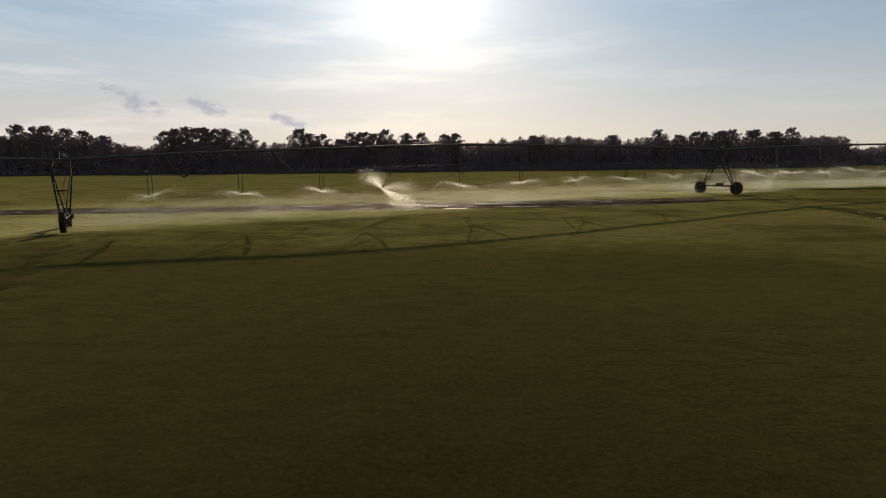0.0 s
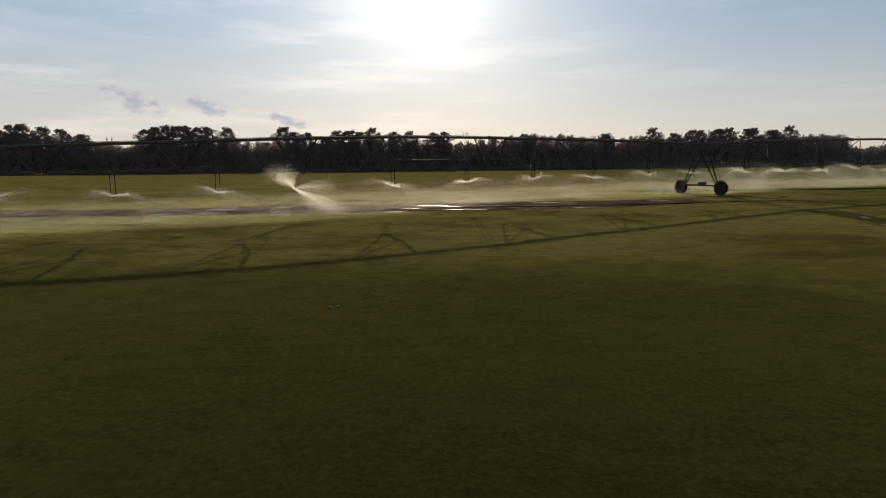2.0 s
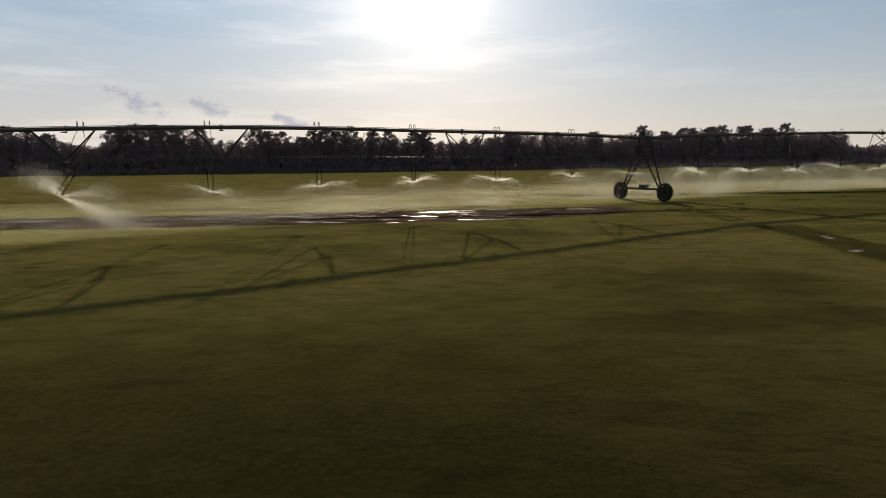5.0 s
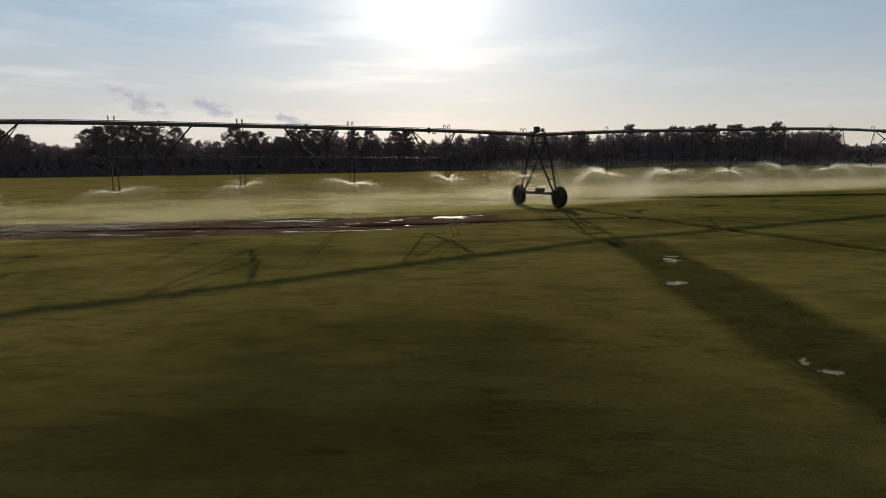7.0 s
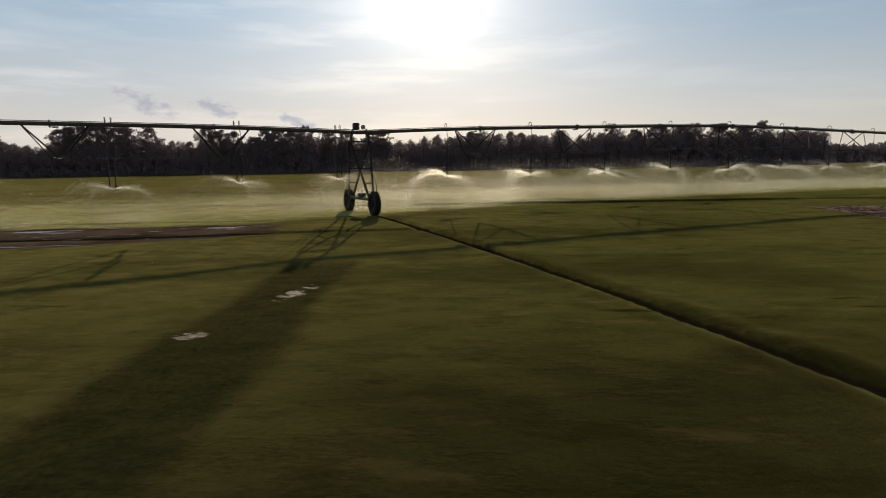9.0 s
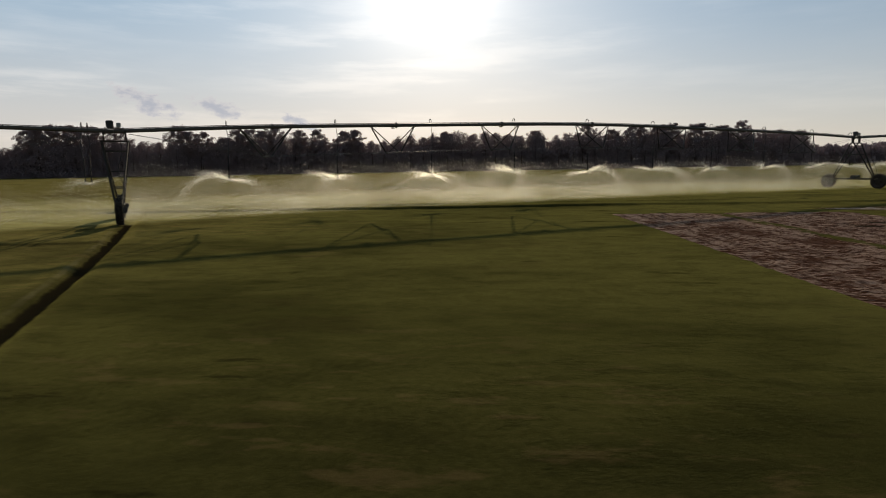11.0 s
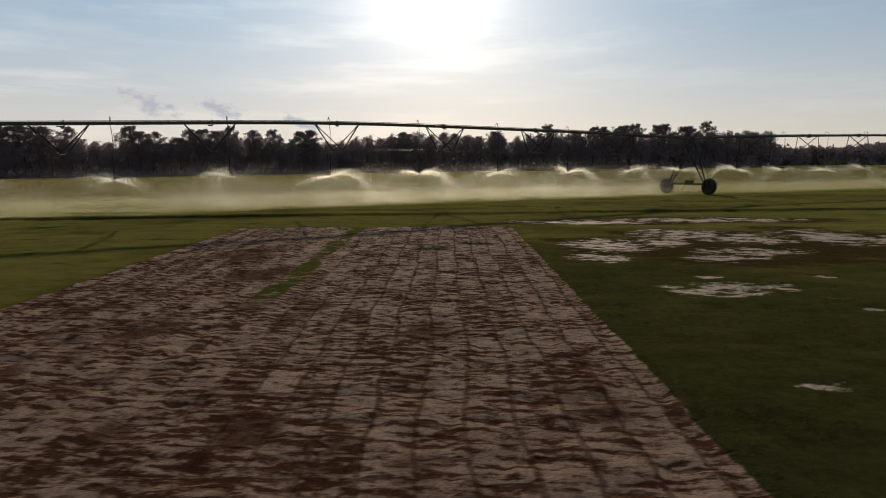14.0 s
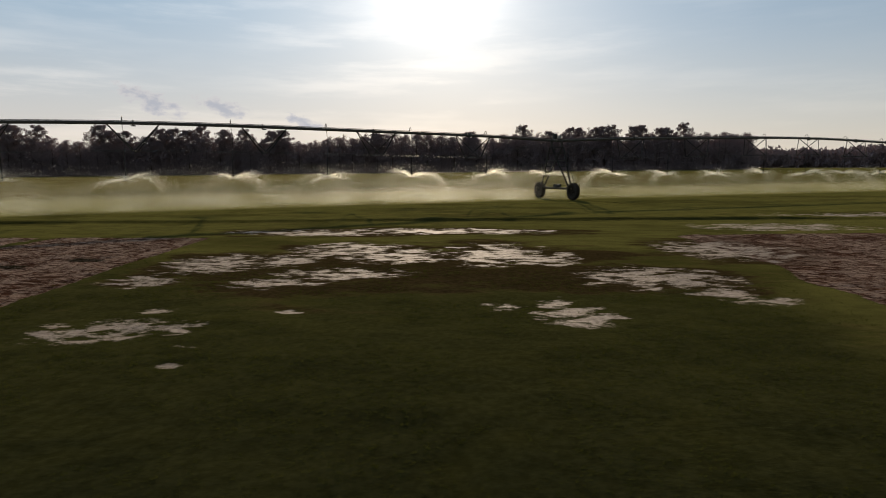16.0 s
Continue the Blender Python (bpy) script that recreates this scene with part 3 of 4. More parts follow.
    return gap * (0.7 + 0.3 * sstep(ripple, 0.15, 0.7)) * (0.35 + 0.65 * worn)


def ground_height(x, y):
    x, y = np.asarray(x, float), np.asarray(y, float)
    z = base_height(x, y)
    near = sstep(140 - np.hypot(x - 25, y - 35), 0, 50)
    z = z + near * (0.05 * (fbm(x * 0.25, y * 0.25, 71) - 0.5) + 0.03 * (fbm(x * 1.3, y * 1.3, 73) - 0.5))
    groove, lip = rut_depth(x, y)
    z = z - 0.10 * groove + 0.030 * lip * (0.4 + vnoise(x * 0.9, y * 0.9, 75))
    soil, sand, mud, lush = soil_mask(x, y), sand_mask(x, y), mud_mask(x, y), lush_mask(x, y)
    z = z + soil * (-0.05 + 0.03 * slab_pattern(x, y) + 0.085 * (fbm(x * 2.6, y * 5.5, 77) - 0.5))
    z = z - 0.03 * sand - 0.07 * mud + 0.05 * mud * (fbm(x * 0.5, y * 2.5, 79) - 0.5)
    z = z + lush * 0.07 * (fbm(x * 2.2, y * 2.2, 81) - 0.5) - 0.05 * track_mask(x, y) + ridge_height(x, y)
    return z


def gz(x, y):
    return float(ground_height(np.array([x]), np.array([y]))[0])


def axis(parts):
    out = []
    for a, b, step in parts:
        out.append(np.arange(a, b, step))
    return np.concatenate(out)


def grow(start, end, factor):
    vals, d, v = [], 1.0, start
    while v < end:
        d *= factor
        v += d
        vals.append(v)
    return np.array(vals)


SCUFFS = ((28.7, 32.4, 0.9, 0.5), (30.0, 31.1, 0.9, 0.5), (33.1, 39.4, 1.6, 0.7), (23.0, 32.2, 0.6, 0.35), (22.9, 29.9, 0.5, 0.2), (23.9, 29.8, 0.5, 0.2), (8.6, 19.2, 0.8, 0.35), (13.9, 27.1, 0.5, 0.2),
          (8.6, 15.5, 0.9, 0.5), (7.0, 13.9, 0.8, 0.4), (-0.7, 14.6, 0.5, 0.2), (1.6, 16.1, 0.9, 0.25), (-1.7, 12.7, 0.9, 0.25), (32.7, 34.2, 0.6, 0.3), (36.2, 32.1, 0.5, 0.25), (33.0, 36.0, 0.9, 0.35),
          (31.2, 37.8, 1.0, 0.4), (21.2, 29.6, 0.4, 0.15), (-7.0, 12.0, 1.4, 0.3), (-19.4, 18.7, 2.0, 0.5), (26.5, 43.0, 1.8, 0.6), (10.5, 21.0, 0.5, 0.2))


def damp_spots(x, y):
    v = np.zeros_like(x)
    for cx, cy, rx, ry in ((41.2, 33.15, 0.75, 0.5), (45.2, 43.5, 0.7, 0.4), (46.3, 44.5, 0.7, 0.35), (44.0, 29.3, 0.6, 0.5), (46.0, 28.5, 0.9, 0.4)):
        v = np.maximum(v, 1.0 - 0.75 * np.sqrt(((x - cx) / rx) ** 2 + ((y - cy) / ry) ** 2) + 0.7 * (fbm(x * 2.5, y * 2.5, 89) - 0.5))
    v = np.clip(v, 0, 0.75)
    # scuffs and rank dark streaks in the turf
    for cx, cy, rx, ry in SCUFFS:
        r = np.sqrt(((x - cx) / rx) ** 2 + ((y - cy - 0.25 * (x - cx)) / ry) ** 2)
        v = np.maximum(v, np.clip(0.95 - 0.6 * r + 1.5 * (fbm(x * 1.4, y * 2.6, 90) - 0.5), 0, 0.52))
    return v


def wet_mask(x, y):
    """Turf that the sprinklers keep wet, mostly on the far side of the line; its sheen also stands in for thin mist."""
    u = (x - T2[0]) * ACROSS[0] + (y - T2[1]) * ACROSS[1]
    v = (x - T2[0]) * ALONG[0] + (y - T2[1]) * ALONG[1]
    return sstep(u, -26, -12) * sstep(2.0 - u + 2.0 * (fbm(v * 0.12, u * 0.1, 97) - 0.5), 0, 2.5) * sstep(v, -75, -60)


def damp_mask(x, y):
    v = 0.10 + 0.25 * sstep(fbm(x * 0.3, y * 0.3, 45), 0.45, 0.7)
    for cx, cy, rx, ry in ((42.4, 30.4, 2.0, 1.5), (40.4, 30.0, 1.0, 1.0), (41.0, 31.4, 0.7, 0.5), (44.8, 32.8, 0.35, 0.5), (48.2, 33.5, 0.8, 0.5), (41.2, 33.8, 0.5, 0.5), (41.6, 32.9, 0.6, 0.4), (40.6, 42.5, 0.7, 1.6), (42.0, 40.0, 0.7, 1.5), (42.0, 35.7, 0.6, 0.8), (47.9, 34.2, 0.5, 0.8), (46.0, 35.9, 0.5, 0.6), (43.9, 29.0, 1.5, 1.2), (41.6, 27.0, 1.6, 0.9), (46.5, 29.5, 0.9, 0.8)):
        v = np.maximum(v, 0.72 * (1.0 - sstep(np.sqrt(((x - cx) / rx) ** 2 + ((y - cy) / ry) ** 2), 0.2, 1.7)))
    return v + 0.1 * sstep(x, 60, 62)


def build_ground():
    xs = axis(((-70, -14, 0.8), (-14, 15, 0.4), (15, 30, 0.15), (30, 36.6, 0.25), (36.6, 50, 0.10), (50, 64, 0.15), (64, 90, 0.4)))
    ys = axis(((-26, 12, 0.5), (12, 18, 0.25), (18, 28, 0.15), (28, 49, 0.095), (49, 57, 0.18), (57, 76, 0.3)))
    out = grow(0, 2600, 1.13)
    xs = np.concatenate((-70 - out[::-1], xs, 90 + out))
    ys = np.concatenate((-26 - out[::-1], ys, 76 + out))
    gx, gy = np.meshgrid(xs, ys)
    x, y = gx.ravel(), gy.ravel()
    z = ground_height(x, y)
    nx, ny = len(xs), len(ys)
    i = np.arange(nx * ny).reshape(ny, nx)
    quads = np.stack((i[:-1, :-1], i[:-1, 1:], i[1:, 1:], i[1:, :-1]), -1).reshape(-1, 4)
    me = bpy.data.meshes.new("ground")
    me.vertices.add(len(x))
    me.vertices.foreach_set("co", np.stack((x, y, z), -1).ravel().astype(np.float32))
    me.loops.add(quads.size)
    me.loops.foreach_set("vertex_index", quads.ravel().astype(np.int32))
    me.polygons.add(len(quads))
    me.polygons.foreach_set("loop_start", np.arange(0, quads.size, 4, dtype=np.int32))
    me.polygons.foreach_set("use_smooth", np.ones(len(quads), dtype=bool))
    groove, lip = rut_depth(x, y)
    # the western rut's groove shade is painted in through the track colour
    near = np.maximum(track_mask(x, y), groove * 0.95 * (x < 0))
    soil = soil_mask(x, y)
    for name, v in (("soil", soil), ("sand", np.maximum(sand_mask(x, y), 0.22 * lip * (x < 0) * vnoise(x * 1.4, y * 1.4, 62))), ("mud", mud_mask(x, y)), ("worn", worn_mask(x, y)), ("lush", lush_mask(x, y)), ("track", np.maximum(near, damp_spots(x, y))), ("wet", wet_mask(x, y)), ("damp", damp_mask(x, y)), ("wood", sstep(y - 210 - (x + 96) * 0.1455, -1.0, 1.5) * sstep(300 + 0.2 * x - y, 0, 5) * sstep(x, -240, -215) * sstep(146 - x, 0, 4)), ("fresh", sstep(x, 17, 27)), ("parched", np.clip(1.2 * np.exp(-((x - 13) / 5.5) ** 2 - ((y - 20) / 7) ** 2) + 0.6 * np.exp(-((x - 3) / 5) ** 2 - ((y - 14) / 4) ** 2) + 0.5 * (fbm(x * 0.35, y * 0.35, 95) - 0.6), 0, 1) * sstep(18.5 - x, 0, 1.5)), ("sw_turf", sstep(14 - x, -6, 10) * sstep(22 - y, -4, 12))):
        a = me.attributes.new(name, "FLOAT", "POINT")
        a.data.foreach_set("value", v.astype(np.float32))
    me.materials.append(M_GROUND)
    me.update(calc_edges=True)
    me.validate()
    tagged(new("ground", me), "mown turf field with bare soil plots and wet mud", "field", kind="structure")


build_ground()

# ---- mesh helpers ----


def put_mesh(name, bm, mat, parent=None, label="", smooth=False):
    me = bpy.data.meshes.new(name)
    if smooth:
        for f in bm.faces:
            f.smooth = True
    bm.to_mesh(me)
    bm.free()
    me.materials.append(mat)
    ob = new(name, me)
    if parent is not None:
        ob.parent = parent
    if label:
        tagged(ob, label)
    return ob


part = put_mesh


def tube(bm, a, b, r, seg=8, r2=None):
    a, b = Vector(a), Vector(b)
    d = b - a
    q = d.to_track_quat("Z", "Y").to_matrix()
    rings = []
    for p, rad in ((a, r), (b, r if r2 is None else r2)):
        rings.append([bm.verts.new(p + q @ Vector((math.cos(2 * math.pi * k / seg) * rad, math.sin(2 * math.pi * k / seg) * rad, 0))) for k in range(seg)])
    for k in range(seg):
        bm.faces.new((rings[0][k], rings[0][(k + 1) % seg], rings[1][(k + 1) % seg], rings[1][k]))
    bm.faces.new(rings[0][::-1])
    bm.faces.new(rings[1])


def sweep(bm, pts, r, seg=8):
    pts = [Vector(p) for p in pts]
    rings = []
    for i, p in enumerate(pts):
        d = (pts[min(i + 1, len(pts) - 1)] - pts[max(i - 1, 0)]).normalized()
        q = d.to_track_quat("Z", "Y").to_matrix()
        rings.append([bm.verts.new(p + q @ Vector((math.cos(2 * math.pi * k / seg) * r, math.sin(2 * math.pi * k / seg) * r, 0))) for k in range(seg)])
    for a, b in zip(rings, rings[1:]):
        for k in range(seg):
            bm.faces.new((a[k], a[(k + 1) % seg], b[(k + 1) % seg], b[k]))
    bm.faces.new(rings[0][::-1])
    bm.faces.new(rings[-1])


def box(bm, centre, size, bevel=0.0, m=None):
    made = bmesh.ops.create_cube(bm, size=1.0)["verts"]
    t = Matrix.Translation(centre) @ Matrix.Diagonal((*size, 1))
    bmesh.ops.transform(bm, matrix=(m @ t) if m is not None else t, verts=made)
    if bevel:
        edges = list({e for v in made for e in v.link_edges})
        bmesh.ops.bevel(bm, geom=edges, offset=bevel, segments=2, affect="EDGES")


def angle_bar(bm, a, b, w=0.06, t=0.008):
    """An L-section steel bar from a to b."""
    a, b = Vector(a), Vector(b)
    q = (b - a).to_track_quat("Z", "Y").to_matrix()
    shape = ((0, 0), (w, 0), (w, t), (t, t), (t, w), (0, w))
    r0 = [bm.verts.new(a + q @ Vector((u - w / 3, v - w / 3, 0))) for u, v in shape]
    r1 = [bm.verts.new(b + q @ Vector((u - w / 3, v - w / 3, 0))) for u, v in shape]
    n = len(shape)
    for k in range(n):
        bm.faces.new((r0[k], r0[(k + 1) % n], r1[(k + 1) % n], r1[k]))
    bm.faces.new(r0[::-1])
    bm.faces.new(r1)


# ---- centre pivot irrigation line ----
SKEW = -2.8            # turn of the wheel bases against the line
PIPE_H = 3.86          # pipe over the ground at a tower
ARCH = 0.63            # rise of the pipe between towers


def line_point(tower, nxt, s, lateral=0.0, z=0.0):
    p = tower + (nxt - tower) * (s / SPAN) + ACROSS * lateral
    return Vector((p[0], p[1], z))


def pipe_z(tower, s, z0, z1):
    k = s / SPAN
    return z0 + (z1 - z0) * k + ARCH * 4 * k * (1 - k) * (1 - 0.12 * math.sin(2 * math.pi * k) ** 2)


def build_tower(tower, label, pale_cover):
    base = float(base_height(tower[0], tower[1]))
    # the drive wheels stand a little askew to the pipe
    frame_m = Matrix(((ALONG[0], ACROSS[0], 0, tower[0]), (ALONG[1], ACROSS[1], 0, tower[1]), (0, 0, 1, base), (0, 0, 0, 1))) @ Matrix.Rotation(radians(SKEW), 4, "Z")
    root = tagged(new("pivot_tower"), label, "irrigation tower", "towers of the pivot line")
    root.matrix_world = Matrix.Translation(frame_m.translation)
    local = Matrix.Translation(-frame_m.translation) @ frame_m

    def P(s, n, z):
        return local @ Vector((s, n, z))

    half = 1.83
    bm = bmesh.new()
    tube(bm, P(0, -half + 0.1, 0.72), P(0, half - 0.1, 0.72), 0.075, 10)
    for sgn in (-1, 1):
        box(bm, (0, 0, 0), (0.34, 0.20, 0.05), 0.01, Matrix.Translation(P(0, sgn * 1.42, 0.80)) @ local.to_3x3().to_4x4())
    part("base_beam", bm, M_BEAM, root, "galvanised steel base beam")
    for sn in (-1, 1):
        for ss in (-1, 1):
            bm = bmesh.new()
            angle_bar(bm, P(ss * 0.11, sn * 1.48, 0.78), P(ss * 0.50, sn * 0.10, PIPE_H - 0.42), 0.075, 0.01)
            part("leg", bm, M_STEEL, root)
        for f in (0.26, 0.52, 0.84):
            bm = bmesh.new()
            n = sn * (1.48 - 1.38 * f)
            s = 0.11 + 0.39 * f
            z = 0.78 + (PIPE_H - 1.20) * f
            angle_bar(bm, P(-s, n, z), P(s, n, z), 0.045, 0.008)
            part("rung", bm, M_STEEL, root)
    bm = bmesh.new()
    for ss in (-1, 1):
        angle_bar(bm, P(ss * 0.36, -0.58, 2.55), P(ss * 0.36, 0.58, 2.55), 0.05, 0.008)
    part("cross_brace", bm, M_STEEL, root)
    bm = bmesh.new()
    box(bm, (0, 0, 0), (1.10, 0.22, 0.06), 0.01, Matrix.Translation(P(0, 0, PIPE_H - 0.42)) @ local.to_3x3().to_4x4())
    for ss in (-1, 1):
        box(bm, (0, 0, 0), (0.06, 0.16, 0.36), 0.01, Matrix.Translation(P(ss * 0.42, 0, PIPE_H - 0.24)) @ local.to_3x3().to_4x4())
    part("saddle", bm, M_STEEL, root, "steel saddle under the pipe joint")
    bm = bmesh.new()
    sweep(bm, [P(0.16 + 0.10 * math.sin(k * 1.1), 1.62 - 0.10 * k, 0.95 + 0.30 * k) for k in range(9)], 0.014, 5)
    part("power_cable", bm, M_DARKROD, root)
    bm = bmesh.new()
    box(bm, (0, 0, 0), (0.30, 0.42, 0.24), 0.04, Matrix.Translation(P(0.02, 0.05, 0.86)) @ local.to_3x3().to_4x4())
    tube(bm, P(0.0, 0.22, 0.90), P(0.0, 0.48, 0.90), 0.10, 12)
    part("drive_motor", bm, M_MOTOR, root, "dark centre drive motor")
    bm = bmesh.new()
    tube(bm, P(0.09, -1.65, 0.70), P(0.09, 1.65, 0.70), 0.028, 8)
    part("drive_shaft", bm, M_ROD, root)
    bm = bmesh.new()
    box(bm, (0, 0, 0), (0.28, 0.26, 0.32), 0.03, Matrix.Translation(P(-0.16, 0.0, PIPE_H + 0.29)) @ local.to_3x3().to_4x4())
    ctrl = part("control_box", bm, M_BOX, root, "grey control box on the pipe")
    bm = bmesh.new()
    box(bm, (0, 0, 0), (0.18, 0.20, 0.20), 0.03, Matrix.Translation(P(0.18, 0.05, PIPE_H + 0.26)) @ local.to_3x3().to_4x4())
    part("cover", bm, pale_cover, ctrl, "pale plastic cover")
    for sn in (-1, 1):
        wheel = new("wheel")
        wheel.parent = root
        c = P(0.0, sn * half, 0.55)
        # the tyre, with lugs; it rolls across the line
        bm = bmesh.new()
        prof = ((0.30, -0.10), (0.33, -0.14), (0.47, -0.15), (0.525, -0.11), (0.535, 0.0), (0.525, 0.11), (0.47, 0.15), (0.33, 0.14), (0.30, 0.10))
        rot = local.to_3x3()
        seg = 28
        rings = []
        for k in range(seg):
            a = 2 * math.pi * k / seg
            rings.append([bm.verts.new(c + rot @ Vector((w, math.cos(a) * r, math.sin(a) * r))) for r, w in prof])
        for k in range(seg):
            r0, r1 = rings[k], rings[(k + 1) % seg]
            for j in range(len(prof)):
                j2 = (j + 1) % len(prof)
                bm.faces.new((r0[j], r0[j2], r1[j2], r1[j]))
        for k in range(22):
            for side in (-1, 1):
                a = 2 * math.pi * (k + 0.5 * (side > 0)) / 22
                m = Matrix.Translation(c + rot @ Vector((side * 0.065, math.cos(a) * 0.54, math.sin(a) * 0.54))) @ (rot @ Euler((a, 0, 0)).to_matrix()).to_4x4() @ Matrix.Rotation(side * 0.6, 4, "Y")
                box(bm, (0, 0, 0), (0.15, 0.045, 0.035), 0, m)
        part("tyre", bm, M_RUBBER, wheel, "muddy lugged tyre")
        bm = bmesh.new()
        tube(bm, c + rot @ Vector((-0.05, 0, 0)), c + rot @ Vector((-0.02, 0, 0)), 0.305, 20)
        tube(bm, c + rot @ Vector((-0.15, 0, 0)), c + rot @ Vector((0.13, 0, 0)), 0.09, 12)
        for k in range(8):
            a = 2 * math.pi * k / 8
            q = c + rot @ Vector((-0.055, math.cos(a) * 0.14, math.sin(a) * 0.14))
            tube(bm, q, q + rot @ Vector((-0.02, 0, 0)), 0.014, 6)
        part("rim", bm, M_RIM, wheel, "mud-caked wheel rim")
        bm = bmesh.new()
        box(bm, (0, 0, 0), (0.22, 0.26, 0.26), 0.04, Matrix.Translation(P(0.19, sn * half, 0.60)) @ rot.to_4x4())
        box(bm, (0, 0, 0), (0.10, 0.34, 0.12), 0.02, Matrix.Translation(P(0.10, sn * (half - 0.2), 0.70)) @ rot.to_4x4())
        part("gearbox", bm, M_MOTOR, root)
    return root


def build_span(tower, nxt, double):
    z0 = float(base_height(tower[0], tower[1])) + PIPE_H
    z1 = float(base_height(nxt[0], nxt[1])) + PIPE_H
    start = Vector((tower[0], tower[1], float(base_height(tower[0], tower[1]))))
    root = tagged(new("irrigation_span"), "long arched galvanised water pipe on a steel truss", "irrigation pipe", "spans of the pivot line")
    root.location = start

    def P(s, lateral=0.0, dz=0.0):
        return line_point(tower, nxt, s, lateral, pipe_z(tower, s, z0, z1) + dz) - start

    bm = bmesh.new()
    sweep(bm, [P(SPAN * k / 48) for k in range(49)], 0.084, 12)
    part("water_pipe", bm, M_PIPE, root, "weathered galvanised water pipe", True)
    nodes = [6.27 + 6.29 * k for k in range(7)]
    for k in range(9):
        s = 0.35 + (SPAN - 0.7) * k / 8
        bm = bmesh.new()
        d = (P(s + 0.1) - P(s - 0.1)).normalized()
        tube(bm, P(s) - d * 0.025, P(s) + d * 0.025, 0.155, 14)
        part("flange", bm, M_PIPE, root)
    ends = {}
    for i, s in enumerate(nodes):
        for sn in (-1, 1):
            ends[(i, sn)] = P(s, sn * 0.95, -1.36)
            for off in (-1.15, 1.15):
                bm = bmesh.new()
                angle_bar(bm, P(s + off, sn * 0.04, -0.08), ends[(i, sn)] + (P(s + off) - P(s)) * 0.06, 0.05, 0.008)
                part("truss_leg", bm, M_STEEL, root)
        bm = bmesh.new()
        angle_bar(bm, ends[(i, -1)], ends[(i, 1)], 0.045, 0.008)
        part("spreader", bm, M_STEEL, root)
        for sn in (-1, 1):
            bm = bmesh.new()
            box(bm, ends[(i, sn)] + Vector((0, 0, -0.03)), (0.14, 0.10, 0.05), 0.01)
            part("foot_plate", bm, M_BEAM, root)
        bm = bmesh.new()
        box(bm, P(s, 0, -0.13), (0.16, 0.16, 0.05), 0.0)
        part("bracket", bm, M_STEEL, root)
    for sn in (-1, 1):
        pts = [P(0.55, sn * 0.12, -0.14)]
        for i in range(len(nodes)):
            pts.append(ends[(i, sn)])
        pts.append(P(SPAN - 0.55, sn * 0.12, -0.14))
        bm = bmesh.new()
        sweep(bm, pts, 0.007, 5)
        part("truss_rod", bm, M_ROD, root, "bright steel truss rod")
    bm = bmesh.new()
    sweep(bm, [P(SPAN * k / 24, 0.07, 0.105) for k in range(25)], 0.016, 6)
    part("control_cable", bm, M_DARKROD, root)
    return P, start


def drop_parts(root, top, head, off, bent):
    """A gooseneck on the pipe, a hose and a weighted drop pipe with the nozzle at its foot."""
    side = Vector((ACROSS[0], ACROSS[1], 0))
    along = Vector((ALONG[0], ALONG[1], 0)) * off
    bm = bmesh.new()
    pts = []
    for k in range(9):
        a = math.pi * k / 8
        pts.append(top + along + side * (0.13 - 0.13 * math.cos(a)) + Vector((0, 0, 0.16 + 0.14 * math.sin(a))))
    pts = [top + along + Vector((0, 0, 0.05))] + pts + [pts[-1] + Vector((0, 0, -0.25))]
    sweep(bm, pts, 0.017, 6)
    part("gooseneck", bm, M_STEEL, root)
    h = head + along
    waist = h + Vector((0, 0, 0.95))
    if bent:
        waist = waist + Vector((ALONG[0], ALONG[1], 0)) * bent
    a = pts[-1]
    bm = bmesh.new()
    mid = (a + waist) / 2 + Vector((ALONG[0], ALONG[1], 0)) * (0.10 + 0.35 * abs(bent)) * (1 if off >= 0 else -1)
    curve = [a * (1 - u) ** 2 + mid * 2 * u * (1 - u) + waist * u * u for u in (k / 8 for k in range(9))]
    sweep(bm, curve, 0.014, 6)
    part("hose", bm, M_HOSE, root, "pale drop hose")
    bm = bmesh.new()
    tube(bm, waist, h + Vector((0, 0, 0.10)), 0.020, 8)
    tube(bm, waist + Vector((0, 0, -0.16)), waist + Vector((0, 0, 0.06)), 0.028, 8)
    part("drop_pipe", bm, M_DARKROD, root, "dark weighted drop pipe")
    bm = bmesh.new()
    tube(bm, h + Vector((0, 0, 0.10)), h + Vector((0, 0, 0.03)), 0.035, 10)
    for k in range(3):
        ang = 2 * math.pi * k / 3
        o = Vector((math.cos(ang) * 0.04, math.sin(ang) * 0.04, 0))
        tube(bm, h + o + Vector((0, 0, 0.04)), h + o + Vector((0, 0, -0.06)), 0.006, 5)
    tube(bm, h + Vector((0, 0, -0.055)), h + Vector((0, 0, -0.075)), 0.055, 12)
    part("nozzle", bm, M_NOZZLE, root, "black spinner nozzle")


def cloud_mesh(name, co_list, mat):
    co = np.concatenate(co_list).reshape(-1, 3)
    n = len(co) // 3
    me = bpy.data.meshes.new(name)
    me.vertices.add(n * 3)
    me.vertices.foreach_set("co", co.ravel().astype(np.float32))
    me.loops.add(n * 3)
    me.loops.foreach_set("vertex_index", np.arange(n * 3, dtype=np.int32))
    me.polygons.add(n)
    me.polygons.foreach_set("loop_start", np.arange(0, n * 3, 3, dtype=np.int32))
    me.materials.append(mat)
    me.update(calc_edges=True)
    return me


